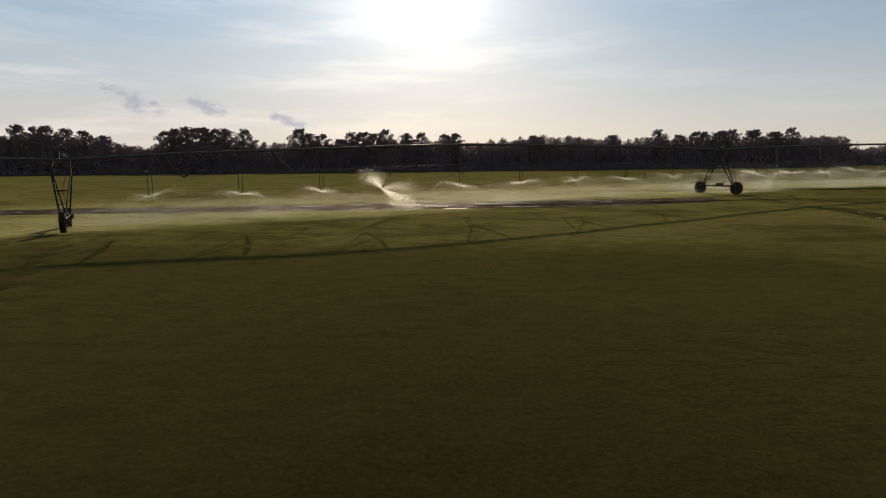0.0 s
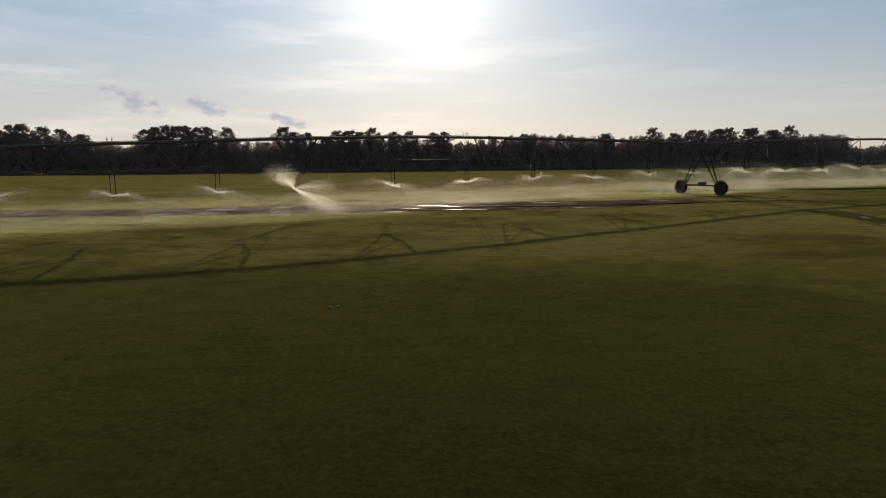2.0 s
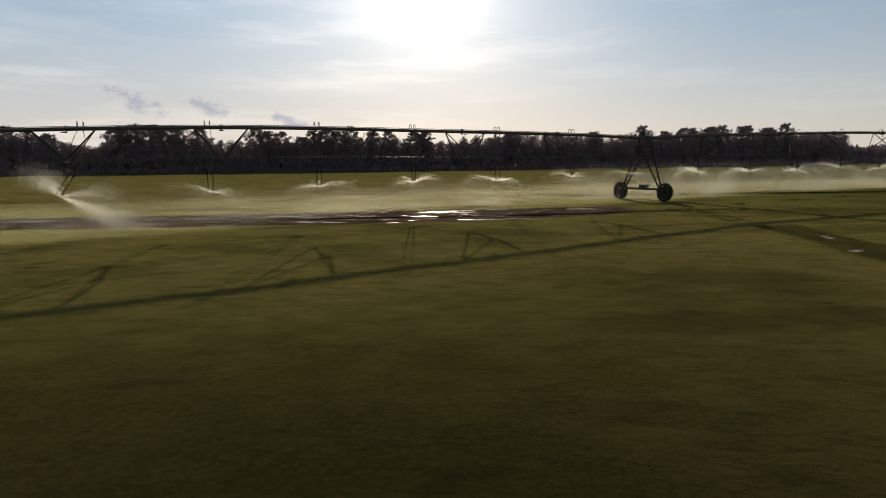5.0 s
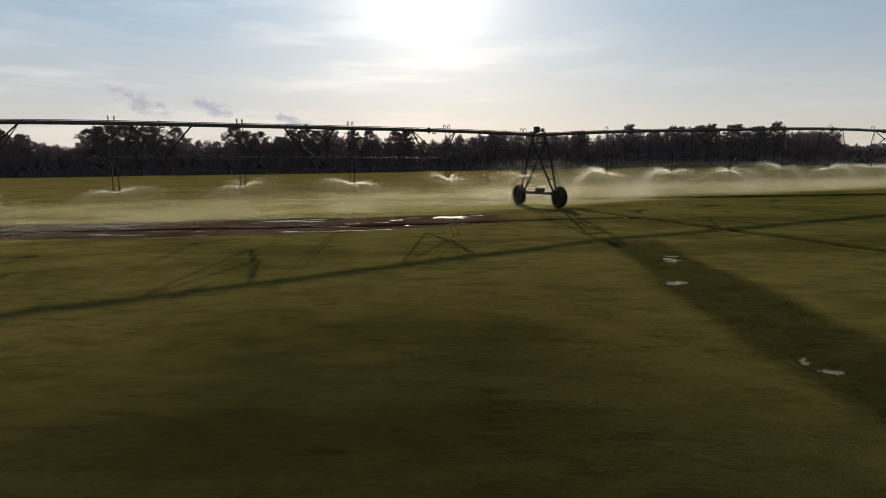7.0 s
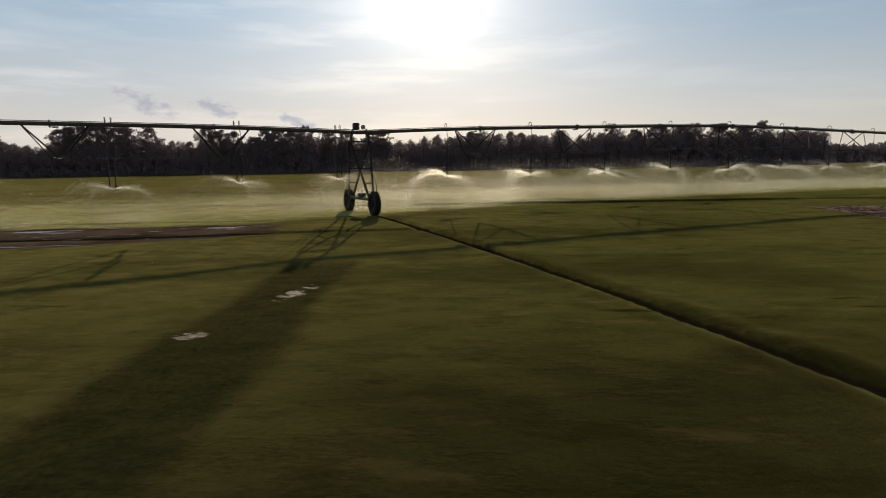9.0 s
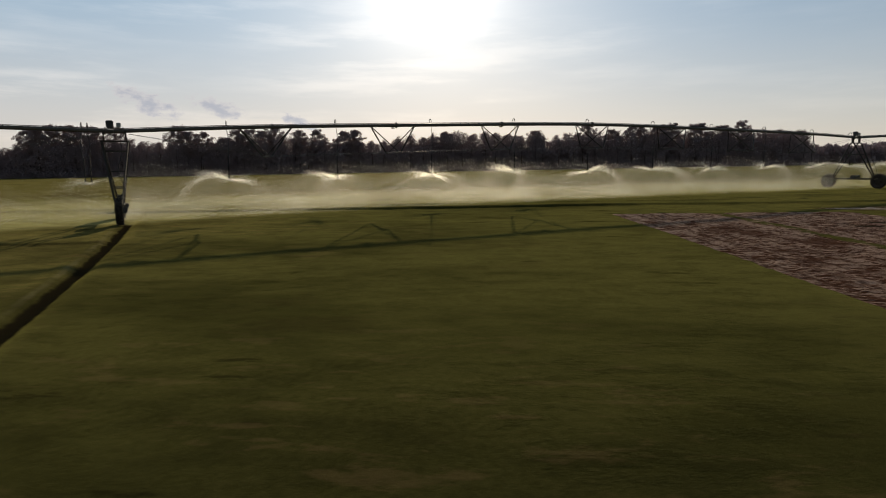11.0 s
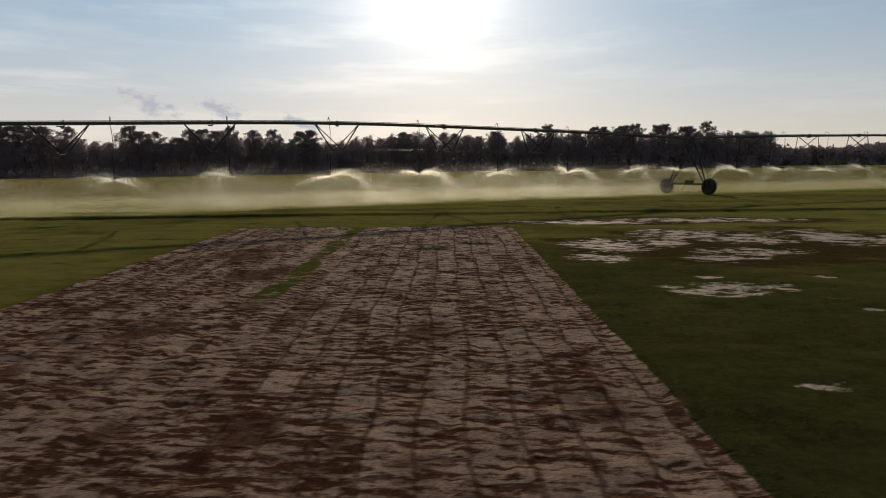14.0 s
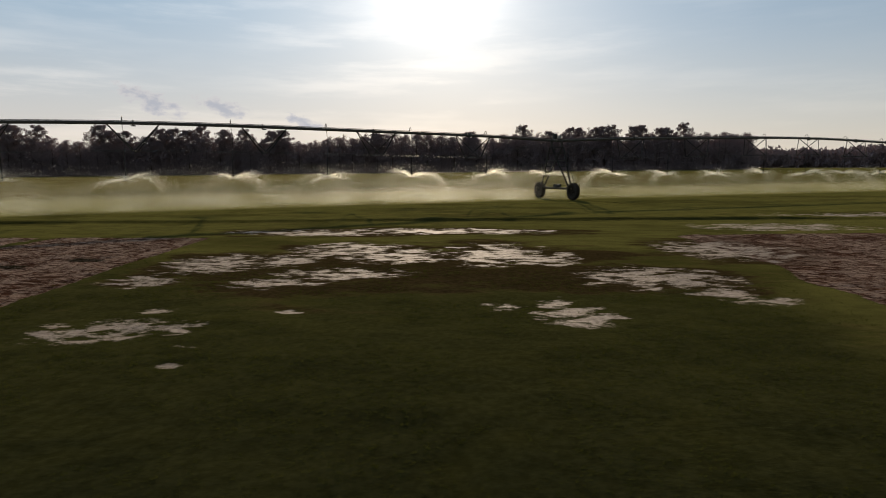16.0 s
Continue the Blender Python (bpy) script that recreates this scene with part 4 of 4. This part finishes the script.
def sliver_mesh(name, p, d, length, width, rng):
    """One thin three-cornered sliver for each place p, lying along d."""
    count = len(p)
    d = d / np.linalg.norm(d, axis=1)[:, None]
    q = rng.normal(0, 1, (count, 3))
    q -= (q * d).sum(1)[:, None] * d
    q /= np.linalg.norm(q, axis=1)[:, None]
    co = np.stack((p - d * length[:, None], p + q * width[:, None], p - q * width[:, None] + d * length[:, None]), 1)
    return cloud_mesh(name, [co], M_SPRAY)


def spray_mesh(seed, count, jets, lift=0.42, speed=6.6, bias=0.45, drag_base=0.9, stream=0.07):
    """Drops thrown out from one nozzle in a few turning jets, with fine mist between and below."""
    rng = np.random.default_rng(seed)
    jet = rng.integers(0, jets, count)
    spread = rng.random(count) < 0.22
    phi = 2 * np.pi * (jet + 0.6 * rng.random(jets)[jet]) / jets + rng.normal(0, 0.16, count)
    phi = np.where(spread, rng.random(count) * 2 * np.pi, phi)
    ang = lift + rng.normal(0, 0.035, count) + (0.13 * rng.normal(0, 1, jets))[jet]
    ang = np.where(spread, ang - 0.5 * rng.random(count), ang)
    v0 = speed * (0.9 + 0.1 * rng.random(count)) * (0.85 + 0.3 * rng.random(jets))[jet]
    drag = drag_base + 0.2 * rng.random(count)
    vx, vz = v0 * np.cos(ang), v0 * np.sin(ang)
    fall = (vz + np.sqrt(vz ** 2 + 2 * 9.81 * 1.68)) / 9.81
    t = fall * np.minimum(rng.exponential(bias, count), rng.random(count) * 0.3 + 0.75)
    r = vx * (1 - np.exp(-drag * t)) / drag
    z = vz * t - 4.905 * t * t * (1 - 0.18 * drag)
    wob = 0.03 + 0.19 * r
    # one heavier stream that arcs over and falls to the turf
    heavy = rng.random(count) < stream
    th = fall * rng.random(count) ** 0.8
    rh = 4.6 * np.cos(lift) * (1 - np.exp(-1.2 * th)) / 1.2
    zh = 4.6 * np.sin(lift) * th - 3.4 * th * th
    away = rng.random() * 2 * np.pi
    phi = np.where(heavy, away + rng.normal(0, 0.10, count), phi)
    r, t = np.where(heavy, rh, r), np.where(heavy, th, t)
    z = np.where(heavy, zh, z)
    wob = np.where(heavy, 0.03 + 0.16 * r, wob)
    x = r * np.cos(phi) + rng.normal(0, 1, count) * wob * 0.5
    y = r * np.sin(phi) + rng.normal(0, 1, count) * wob * 0.5
    z = np.maximum(z + rng.normal(0, 1, count) * wob * 0.3, -1.66)
    vr, vv = vx * np.exp(-drag * t), vz - 9.81 * t
    size = 0.7 + 0.8 * rng.random(count)
    d = np.stack((vr * np.cos(phi), vr * np.sin(phi), vv), -1)
    return sliver_mesh("water_spray", np.stack((x, y, z), -1), d, 0.055 * size, 0.0010 * size, rng)


def gush_mesh(seed, count, streams):
    """A broken nozzle: straight hard streams that widen as they go."""
    rng = np.random.default_rng(seed)
    which = rng.integers(0, len(streams), count)
    ends = np.array(streams)[which]
    u = rng.random(count) ** 0.85
    p = ends * u[:, None]
    p[:, 2] -= 0.35 * u * (1 - u) * -1
    p += rng.normal(0, 1, (count, 3)) * (0.02 + 0.50 * u ** 1.2)[:, None] * np.array((1, 1, 0.6))
    p[:, 2] = np.maximum(p[:, 2], -1.64)
    size = 0.7 + 0.8 * rng.random(count)
    return sliver_mesh("water_spray", p, ends + rng.normal(0, 0.2, (count, 3)), 0.060 * size, 0.0011 * size, rng)


SPRAYS = [spray_mesh(11, 17000, 3, 0.29, 5.6, 0.19, stream=0.16), spray_mesh(12, 17000, 2, 0.34, 5.4, 0.20, stream=0.18), spray_mesh(13, 17000, 5, 0.24, 5.6, 0.16, stream=0.06), spray_mesh(14, 17000, 3, 0.30, 5.7, 0.20, stream=0.14)]
LOW_SPRAYS = [spray_mesh(15, 5500, 5, 0.24, 5.0, 0.28, 1.0, 0.05), spray_mesh(16, 5500, 4, 0.28, 4.8, 0.28, 1.0, 0.05)]
GUSH = gush_mesh(17, 22000, ((-0.9, -0.4, 0.9), (1.2, 2.2, -1.62), (2.3, 1.6, -1.6), (-0.5, -0.3, 0.8), (1.9, 0.7, 0.05), (2.9, 2.0, -1.5), (1.8, 1.2, -1.3)))
HEAD_H = 1.68


def build_mist(tower, nxt, seed, count, height, width, drop=0.00026):
    """Fine drifting spray that hangs along a whole span, in uneven curtains."""
    rng = np.random.default_rng(seed)
    s = SPAN * rng.random(count)
    n = np.where(rng.random(count) < 0.5, np.minimum(rng.normal(-1.4, width * 0.6, count), 0.9), -14 + 14.8 * rng.random(count))
    keep = rng.random(count) < 0.25 + 0.75 * sstep(fbm(s * 0.45, n * 0.3, seed, 3), 0.35, 0.65)
    s, n = s[keep], n[keep]
    m = len(s)
    top = height * (0.6 + 0.8 * fbm(s * 0.6, n * 0.4, seed + 5, 3))
    z = top * np.minimum(rng.exponential(0.42, m), rng.random(m) ** 0.6 * 1.3)
    x, y = tower[0] + ALONG[0] * s + ACROSS[0] * n, tower[1] + ALONG[1] * s + ACROSS[1] * n
    p = np.stack((x, y, base_height(x, y) + z + 0.02), -1)
    d = rng.normal(0, 0.16, (m, 3)) * np.array((1, 1, 0.5)) + np.array((ALONG[0], ALONG[1] * 0.3, -0.03))
    size = 0.6 + 0.6 * rng.random(m)
    ob = new("spray_mist", sliver_mesh("spray_mist", p, d, 0.17 * size, drop * size, rng))
    tagged(ob, "fine sunlit mist drifting low over the wet turf", "mist", kind="stuff")


def build_drops(tower, nxt, positions, double, broken=None):
    z0 = float(base_height(tower[0], tower[1])) + PIPE_H
    z1 = float(base_height(nxt[0], nxt[1])) + PIPE_H
    for i, s in enumerate(positions):
        top = line_point(tower, nxt, s, 0, pipe_z(tower, s, z0, z1))
        bent = 0.55 if i == broken else 0.0
        p = line_point(tower, nxt, s - (0.95 if bent else 0.0), 0.26)
        head = Vector((p.x, p.y, float(base_height(p.x, p.y)) + HEAD_H + 0.04 * math.sin(s * 1.7)))
        root = tagged(new("sprinkler_drop"), "hanging drop hose with a dark pipe and spinner nozzle", "sprinkler", "sprinklers along the pivot line")
        root.location = head
        for off in ((-0.11, 0.11) if double else (0.0,)):
            drop_parts(root, top - head, Vector((0, 0, 0)), off, bent)
        ob = new("water_spray", LOW_SPRAYS[i % 2] if double else SPRAYS[(i * 3 + int(abs(tower[0]))) % 4])
        turn = Euler((0, 0, i * 2.1 + 0.9 * math.sin(i * 5.3) + tower[0]))
        ob.location = head + Vector((0, 0, -0.05))
        ob.rotation_euler = turn
        if bent:
            ob.data = GUSH
            ob.rotation_euler = (0, 0, 0)
        tagged(ob, "sunlit fan of fine water drops from a nozzle", "water spray", "water from the sprinklers", "stuff")


T0 = T1 * 2 - T2
build_tower(T1, "galvanised steel pivot tower on two lugged tyres, water pipe above", M_PALE)
build_tower(T2, "galvanised steel pivot tower on two lugged tyres with a control box", M_PALE)
build_tower(T3, "galvanised steel pivot tower on two lugged tyres beside the spray", M_PALE)
build_tower(T4, "galvanised steel pivot tower far along the pipe line", M_PALE)
for a, b, dbl in ((T0, T1, True), (T1, T2, True), (T2, T3, False), (T3, T4, False)):
    build_span(a, b, dbl)
build_drops(T0, T1, [SPAN - 10.8, SPAN - 5.8], True)
build_drops(T1, T2, [4.4 + 5.03 * k for k in range(9)] + [SPAN - 1.1], True, 3)
build_drops(T2, T3, [4.5 + 5.04 * k for k in range(9)] + [SPAN - 1.0], False)
build_drops(T3, T4, [4.5 + 5.04 * k for k in range(9)], False)
build_mist(T1, T2, 41, 260000, 1.1, 2.4)
build_mist(T2, T3, 42, 560000, 1.75, 2.8, 0.00029)
build_mist(T3, T4, 43, 240000, 1.7, 3.0, 0.00029)

# ---- trees ----


def leaf_cloud(co_list, rng, centre, radius, count, size, flat=0.75):
    """Small leaf slivers scattered through a clump."""
    d = rng.normal(0, 1, (count, 3))
    d /= np.linalg.norm(d, axis=1)[:, None]
    r = radius * (0.35 + 0.65 * rng.random(count) ** 0.45)
    p = np.array(centre) + d * r[:, None] * np.array((1, 1, flat))
    a = rng.normal(0, 1, (count, 3)) * np.array((1, 1, 0.3))
    b = rng.normal(0, 0.35, (count, 3)) + np.where(rng.random(count) < 0.6, -1.0, 1.0)[:, None] * np.array((0, 0, 1))
    s = size * (0.6 + 0.8 * rng.random(count))[:, None]
    a = a / np.linalg.norm(a, axis=1)[:, None] * s
    b = b / np.linalg.norm(b, axis=1)[:, None] * s
    co_list.append(np.stack((p - a * 0.5, p + a * 0.5, p + b), 1))


def trunk_mesh(height, radius, limbs, rng):
    bm = bmesh.new()
    bend = [Vector((0, 0, 0))]
    for k in range(1, 7):
        bend.append(Vector((rng.normal(0, 0.10) * k * 0.35, rng.normal(0, 0.10) * k * 0.35, height * k / 6)))
    for k in range(6):
        tube(bm, bend[k], bend[k + 1], radius * (1 - k / 6.6), 6, radius * (1 - (k + 1) / 6.6))
    for tip, f in limbs:
        k = min(5, int(f * 6))
        start = bend[k].lerp(bend[k + 1], f * 6 - k)
        tip = Vector(tip)
        knee = start.lerp(tip, 0.5) + Vector((0, 0, -0.2))
        tube(bm, start, knee, radius * 0.32, 4, radius * 0.2)
        tube(bm, knee, tip, radius * 0.2, 3, radius * 0.07)
    return bm


def make_pine(seed, height, bare, spread, count):
    """A tall loblolly pine: a bare trunk and an open, rounded crown of many small needle tufts."""
    rng = np.random.default_rng(seed)
    limbs, clouds = [], []
    n = 30
    for k in range(n):
        f = bare + (1 - bare) * ((k + rng.random() * 0.8) / n)
        q = (f - bare) / (1 - bare)
        prof = (0.40 + 0.60 * min(1.0, q * 2.8)) * max(0.0, 1 - q ** 2.0) ** 0.62
        reach = spread * prof * (0.62 + 0.45 * rng.random())
        a = k * 2.4 + rng.normal(0, 0.4)
        tip = np.array((math.cos(a) * reach, math.sin(a) * reach, height * min(0.95, f + 0.02) + rng.normal(0, 0.25)))
        limbs.append((tuple(tip), min(0.96, f)))
        foot = np.array((0, 0, tip[2] - 0.5))
        tufts = 4 + int(5 * prof)
        for j in range(tufts):
            u = 0.35 + 0.70 * (j + rng.random()) / tufts
            c = foot + (tip - foot) * u + rng.normal(0, 0.38, 3) * np.array((1, 1, 0.7))
            leaf_cloud(clouds, rng, c, 0.40 + 0.42 * rng.random(), count, 0.20, 0.80)
    for j in range(5):
        leaf_cloud(clouds, rng, (rng.normal(0, 0.5), rng.normal(0, 0.5), height * (0.90 + 0.085 * rng.random())), 0.5, count, 0.18, 0.9)
    root = tagged(new("pine_tree"), "tall dark pine with a bare trunk and open crown", "tree", "tall pines of the wood's edge")
    part("trunk", trunk_mesh(height * 0.96, 0.22, limbs, rng), M_BARK, root, "brown pine trunk")
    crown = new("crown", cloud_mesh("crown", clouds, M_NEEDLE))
    crown.parent = root
    return root


def make_broad(seed, height, spread, count, peaked=1.0):
    """A leafy tree of the wood's edge, clothed almost to the ground."""
    rng = np.random.default_rng(seed)
    limbs, clouds = [], []
    n = 40
    for k in range(n):
        f = 0.07 + 0.87 * (k + rng.random()) / n
        prof = (1 - (max(0, f - 0.30) / 0.70) ** (2.6 / peaked)) ** 0.6
        reach = spread * prof * (0.45 + 0.55 * rng.random())
        a = k * 2.4 + rng.normal(0, 0.5)
        tip = (math.cos(a) * reach, math.sin(a) * reach, height * f + rng.normal(0, 0.25))
        if k % 2 == 0:
            limbs.append((tip, max(0.05, f - 0.08)))
        top = f > 0.62
        leaf_cloud(clouds, rng, tip, (0.65 if top else 1.0) + 0.45 * rng.random(), count, 0.22 if top else 0.36, 0.85)
        if top:
            leaf_cloud(clouds, rng, (tip[0] * 0.45, tip[1] * 0.45, tip[2] + 0.2), 0.7, count // 2, 0.22, 0.9)
    leaf_cloud(clouds, rng, (0, 0, height * 0.95), 0.55, count, 0.2, 1.1)
    root = tagged(new("leafy_tree"), "dense dark green tree leafy down to the ground", "tree", "trees of the wood's edge")
    part("trunk", trunk_mesh(height * 0.9, 0.17, limbs, rng), M_BARK, root, "grey brown trunk")
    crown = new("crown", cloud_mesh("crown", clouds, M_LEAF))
    crown.parent = root
    return root


EDGE_A, EDGE_B = Vector((-96.0, 210.0, 0)), Vector((117.0, 241.0, 0))
EDGE = (EDGE_B - EDGE_A).normalized()
BACK = Vector((-EDGE.y, EDGE.x, 0))


def edge_point(x, back):
    k = (x - EDGE_A.x) / EDGE.x
    p = EDGE_A + EDGE * k + BACK * back
    p.z = float(base_height(p.x, p.y)) - 0.05
    return p


def place(proto, used, p, scale, turn):
    """The first tree of a shape is the model itself; the others are copies."""
    m = Matrix.Translation(p) @ Matrix.Rotation(turn, 4, "Z")
    if proto in used:
        ob = copy_thing(proto, m)
    else:
        used.add(proto)
        ob = proto
        ob.matrix_basis = m
    ob.scale = (scale[0], scale[0], scale[1])
    return ob


def build_trees():
    rng = random.Random(5)
    used = set()
    pines = [make_pine(21, 16.0, 0.46, 4.9, 62), make_pine(22, 16.0, 0.42, 5.3, 62), make_pine(23, 16.0, 0.52, 4.5, 62), make_pine(24, 16.0, 0.40, 4.8, 62), make_pine(25, 16.0, 0.48, 5.1, 62)]
    broads = [make_broad(31, 11.5, 3.3, 60), make_broad(32, 11.5, 3.0, 60, 1.15), make_broad(33, 11.5, 3.6, 60, 0.9), make_broad(34, 11.5, 2.8, 60, 1.25)]
    # tall crowns that stand out over the wood's edge: x along it, top
    tall = ((-178, 18.6), (-172, 18.0), (-167, 18.2), (-161, 16.9), (-154, 16.4), (-147, 14.6), (-124.5, 16.3), (-121, 17.2), (-118, 17.6), (-114.5, 17.8), (-111, 17.7), (-107, 17.3),
            (-103, 17.2), (-96.2, 16.8), (-75.8, 17.4), (-72.5, 15.4), (-67.5, 15.2), (-60, 13.4), (-56.5, 15.6), (-52.3, 16.0), (-48, 15.6), (-43.8, 17.2), (-35.4, 15.6), (-30, 15.6),
            (-20.5, 15.4), (-17, 15.6), (14.2, 14.8), (45, 15.2), (62.3, 16.8), (78.8, 16.6), (81.8, 16.4), (87.0, 16.6), (89.6, 17.0), (92.2, 16.9), (100.3, 17.0), (103.2, 17.4), (109.0, 16.4), (111.6, 16.6), (117.6, 17.8), (72.0, 15.4))
    for i, (x, top) in enumerate(tall):
        p = edge_point(x, 1.5 + 3 * rng.random())
        h = (top - p.z) / 16.0
        place(pines[i % 5], used, p, ((0.78 if x > 70 else 0.92) + 0.22 * rng.random(), h), rng.random() * 6.28)
    x = -196.0
    while x < 141.5:
        for back in (0.0, 4.5, 9.0):
            q = edge_point(x + rng.uniform(-1.2, 1.2), back + rng.uniform(-1, 1))
            h = 10.1 + 0.6 * math.sin(x * 0.11) + 1.7 * rng.random() + 0.08 * back
            h += 1.7 * max(0.0, 1 - abs(x - 28) / 40) + 0.3 * max(0.0, min(1.0, (x - 55) / 20))
            h += 4.2 * max(0.0, min(1.0, (-138 - x) / 40))
            # a close round clump ends the wood in the east
            if x > 124:
                h = 12.0 + 1.0 * rng.random() - 5.5 * max(0.0, (x - 133) / 10) ** 2
            w = 0.9 + 0.3 * rng.random()
            place(broads[rng.randrange(4)], used, q, (w, h / 11.5), rng.random() * 6.28)
        x += 3.7 + rng.random() * 1.1
    # the wood's east end, which turns away from the field
    for k in range(20):
        p = Vector((140.5 + 0.35 * k + rng.uniform(-1, 1), 250 + 4.6 * k, 0))
        p.z = float(base_height(p.x, p.y)) - 0.05
        place(broads[rng.randrange(4)], used, p, (1.05, 1.02 + 0.12 * rng.random()), rng.random() * 6.28)


build_trees()


def build_understorey():
    rng = np.random.default_rng(77)
    clouds = []
    for k in range(760):
        x = -200 + 338 * k / 760
        p = edge_point(x + rng.normal(0, 0.8), -2.2 + rng.normal(0, 0.9))
        leaf_cloud(clouds, rng, (p.x, p.y, p.z + 0.5 + 0.5 * rng.random()), 0.9 + 0.6 * rng.random(), 70, 0.34, 0.8)
    for k in range(2300):
        x = -200 + 338 * rng.random()
        p = edge_point(x, 4 + 9 * rng.random())
        leaf_cloud(clouds, rng, (p.x, p.y, p.z + 1 + 8.0 * rng.random()), 1.6, 80, 0.40, 0.9)
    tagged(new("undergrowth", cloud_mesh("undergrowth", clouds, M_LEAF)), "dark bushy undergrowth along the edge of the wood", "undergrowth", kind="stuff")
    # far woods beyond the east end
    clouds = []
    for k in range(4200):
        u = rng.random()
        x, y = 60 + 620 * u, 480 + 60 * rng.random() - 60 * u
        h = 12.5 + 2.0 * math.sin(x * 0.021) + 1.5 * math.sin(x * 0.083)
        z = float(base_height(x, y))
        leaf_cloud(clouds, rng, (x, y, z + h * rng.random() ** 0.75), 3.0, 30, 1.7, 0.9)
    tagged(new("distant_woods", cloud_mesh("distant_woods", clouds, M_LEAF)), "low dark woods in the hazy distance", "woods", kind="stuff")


build_understorey()

# ---- coarse grass ----


def blades(name, rng, n, area, density, height, mat, label):
    """Tufts of thin blades over a stretch of the field, thinned by a density function."""
    x0, x1, y0, y1 = area
    x, y = x0 + (x1 - x0) * rng.random(n), y0 + (y1 - y0) * rng.random(n)
    keep = rng.random(n) < density(x, y)
    x, y = x[keep], y[keep]
    z = ground_height(x, y)
    k = 4
    m = len(x)
    x, y, z = np.repeat(x, k), np.repeat(y, k), np.repeat(z, k)
    a = rng.random(m * k) * 2 * np.pi
    h = height * (0.5 + 0.8 * rng.random(m * k)) * np.repeat(0.6 + 0.7 * rng.random(m), k)
    lean = (0.25 + 0.6 * rng.random(m * k)) * h
    w = 0.004 + 0.05 * h * rng.random(m * k)
    ox, oy = rng.normal(0, 0.035, m * k), rng.normal(0, 0.035, m * k)
    p = np.stack((x + ox, y + oy, z - 0.01), -1)
    side = np.stack((-np.sin(a), np.cos(a), a * 0), -1) * w[:, None]
    tip = p + np.stack((np.cos(a) * lean, np.sin(a) * lean, h), -1)
    me = cloud_mesh(name, [np.stack((p - side, p + side, tip), 1)], mat)
    tagged(new(name, me), label, "grass", kind="stuff")


def lush_density(x, y):
    return np.clip(lush_mask(x, y) * 1.2 * sstep(fbm(x * 0.9, y * 0.9, 91), 0.35, 0.6) * (1 - sand_mask(x, y)), 0, 1)


def clump_density(x, y):
    v = np.zeros_like(x)
    for cx, cy, rx, ry in ((41.2, 33.15, 0.6, 0.25), (45.2, 43.5, 0.55, 0.35), (46.3, 44.5, 0.6, 0.3), (44.7, 44.0, 0.4, 0.25)):
        v = np.maximum(v, 1.2 - np.sqrt(((x - cx) / rx) ** 2 + ((y - cy) / ry) ** 2))
    return np.clip(v, 0, 1)


grass_rng = np.random.default_rng(5)
blades("coarse_grass", grass_rng, 15000, (16.5, 21.5, 15, 34.5), lush_density, 0.032, M_WEED, "rank dark grass along the worn strip")
blades("coarse_grass", grass_rng, 90000, (47.5, 66.0, 30, 46), lush_density, 0.032, M_WEED, "patchy green grass beside the bare plot")
blades("weed_clumps", grass_rng, 9000, (40, 48, 32, 46), clump_density, 0.06, M_DARKWEED, "dark weed clumps on the bare soil plot")


def build_litter():
    for k, (x, y, a) in enumerate(((-3.86, 12.73, 0.3), (-3.68, 12.80, 1.4), (51.31, 34.29, 0.7), (51.50, 34.40, 2.0), (13.78, 33.41, 0.2))):
        bm = bmesh.new()
        rng = random.Random(k)
        n, size = 9, (1.0 if k < 2 else 0.35)
        ring = [size * Vector((0.06 * math.cos(6.283 * i / n) * (0.7 + 0.5 * rng.random()), 0.03 * math.sin(6.283 * i / n) * (0.7 + 0.5 * rng.random()), 0.015 + 0.03 * rng.random())) for i in range(n)]
        low = [bm.verts.new((v.x * 1.1, v.y * 1.1, 0.0)) for v in ring]
        high = [bm.verts.new(v) for v in ring]
        for i in range(n):
            bm.faces.new((low[i], low[(i + 1) % n], high[(i + 1) % n], high[i]))
        bm.faces.new(high)
        bm.faces.new(low[::-1])
        ob = put_mesh("litter_scrap", bm, M_LITTER)
        ob.matrix_world = pose(x, y, gz(x, y), 0, 0, math.degrees(a))
        tagged(ob, "small pale crumpled scrap lying on the turf", "litter", "scraps on the turf")


build_litter()
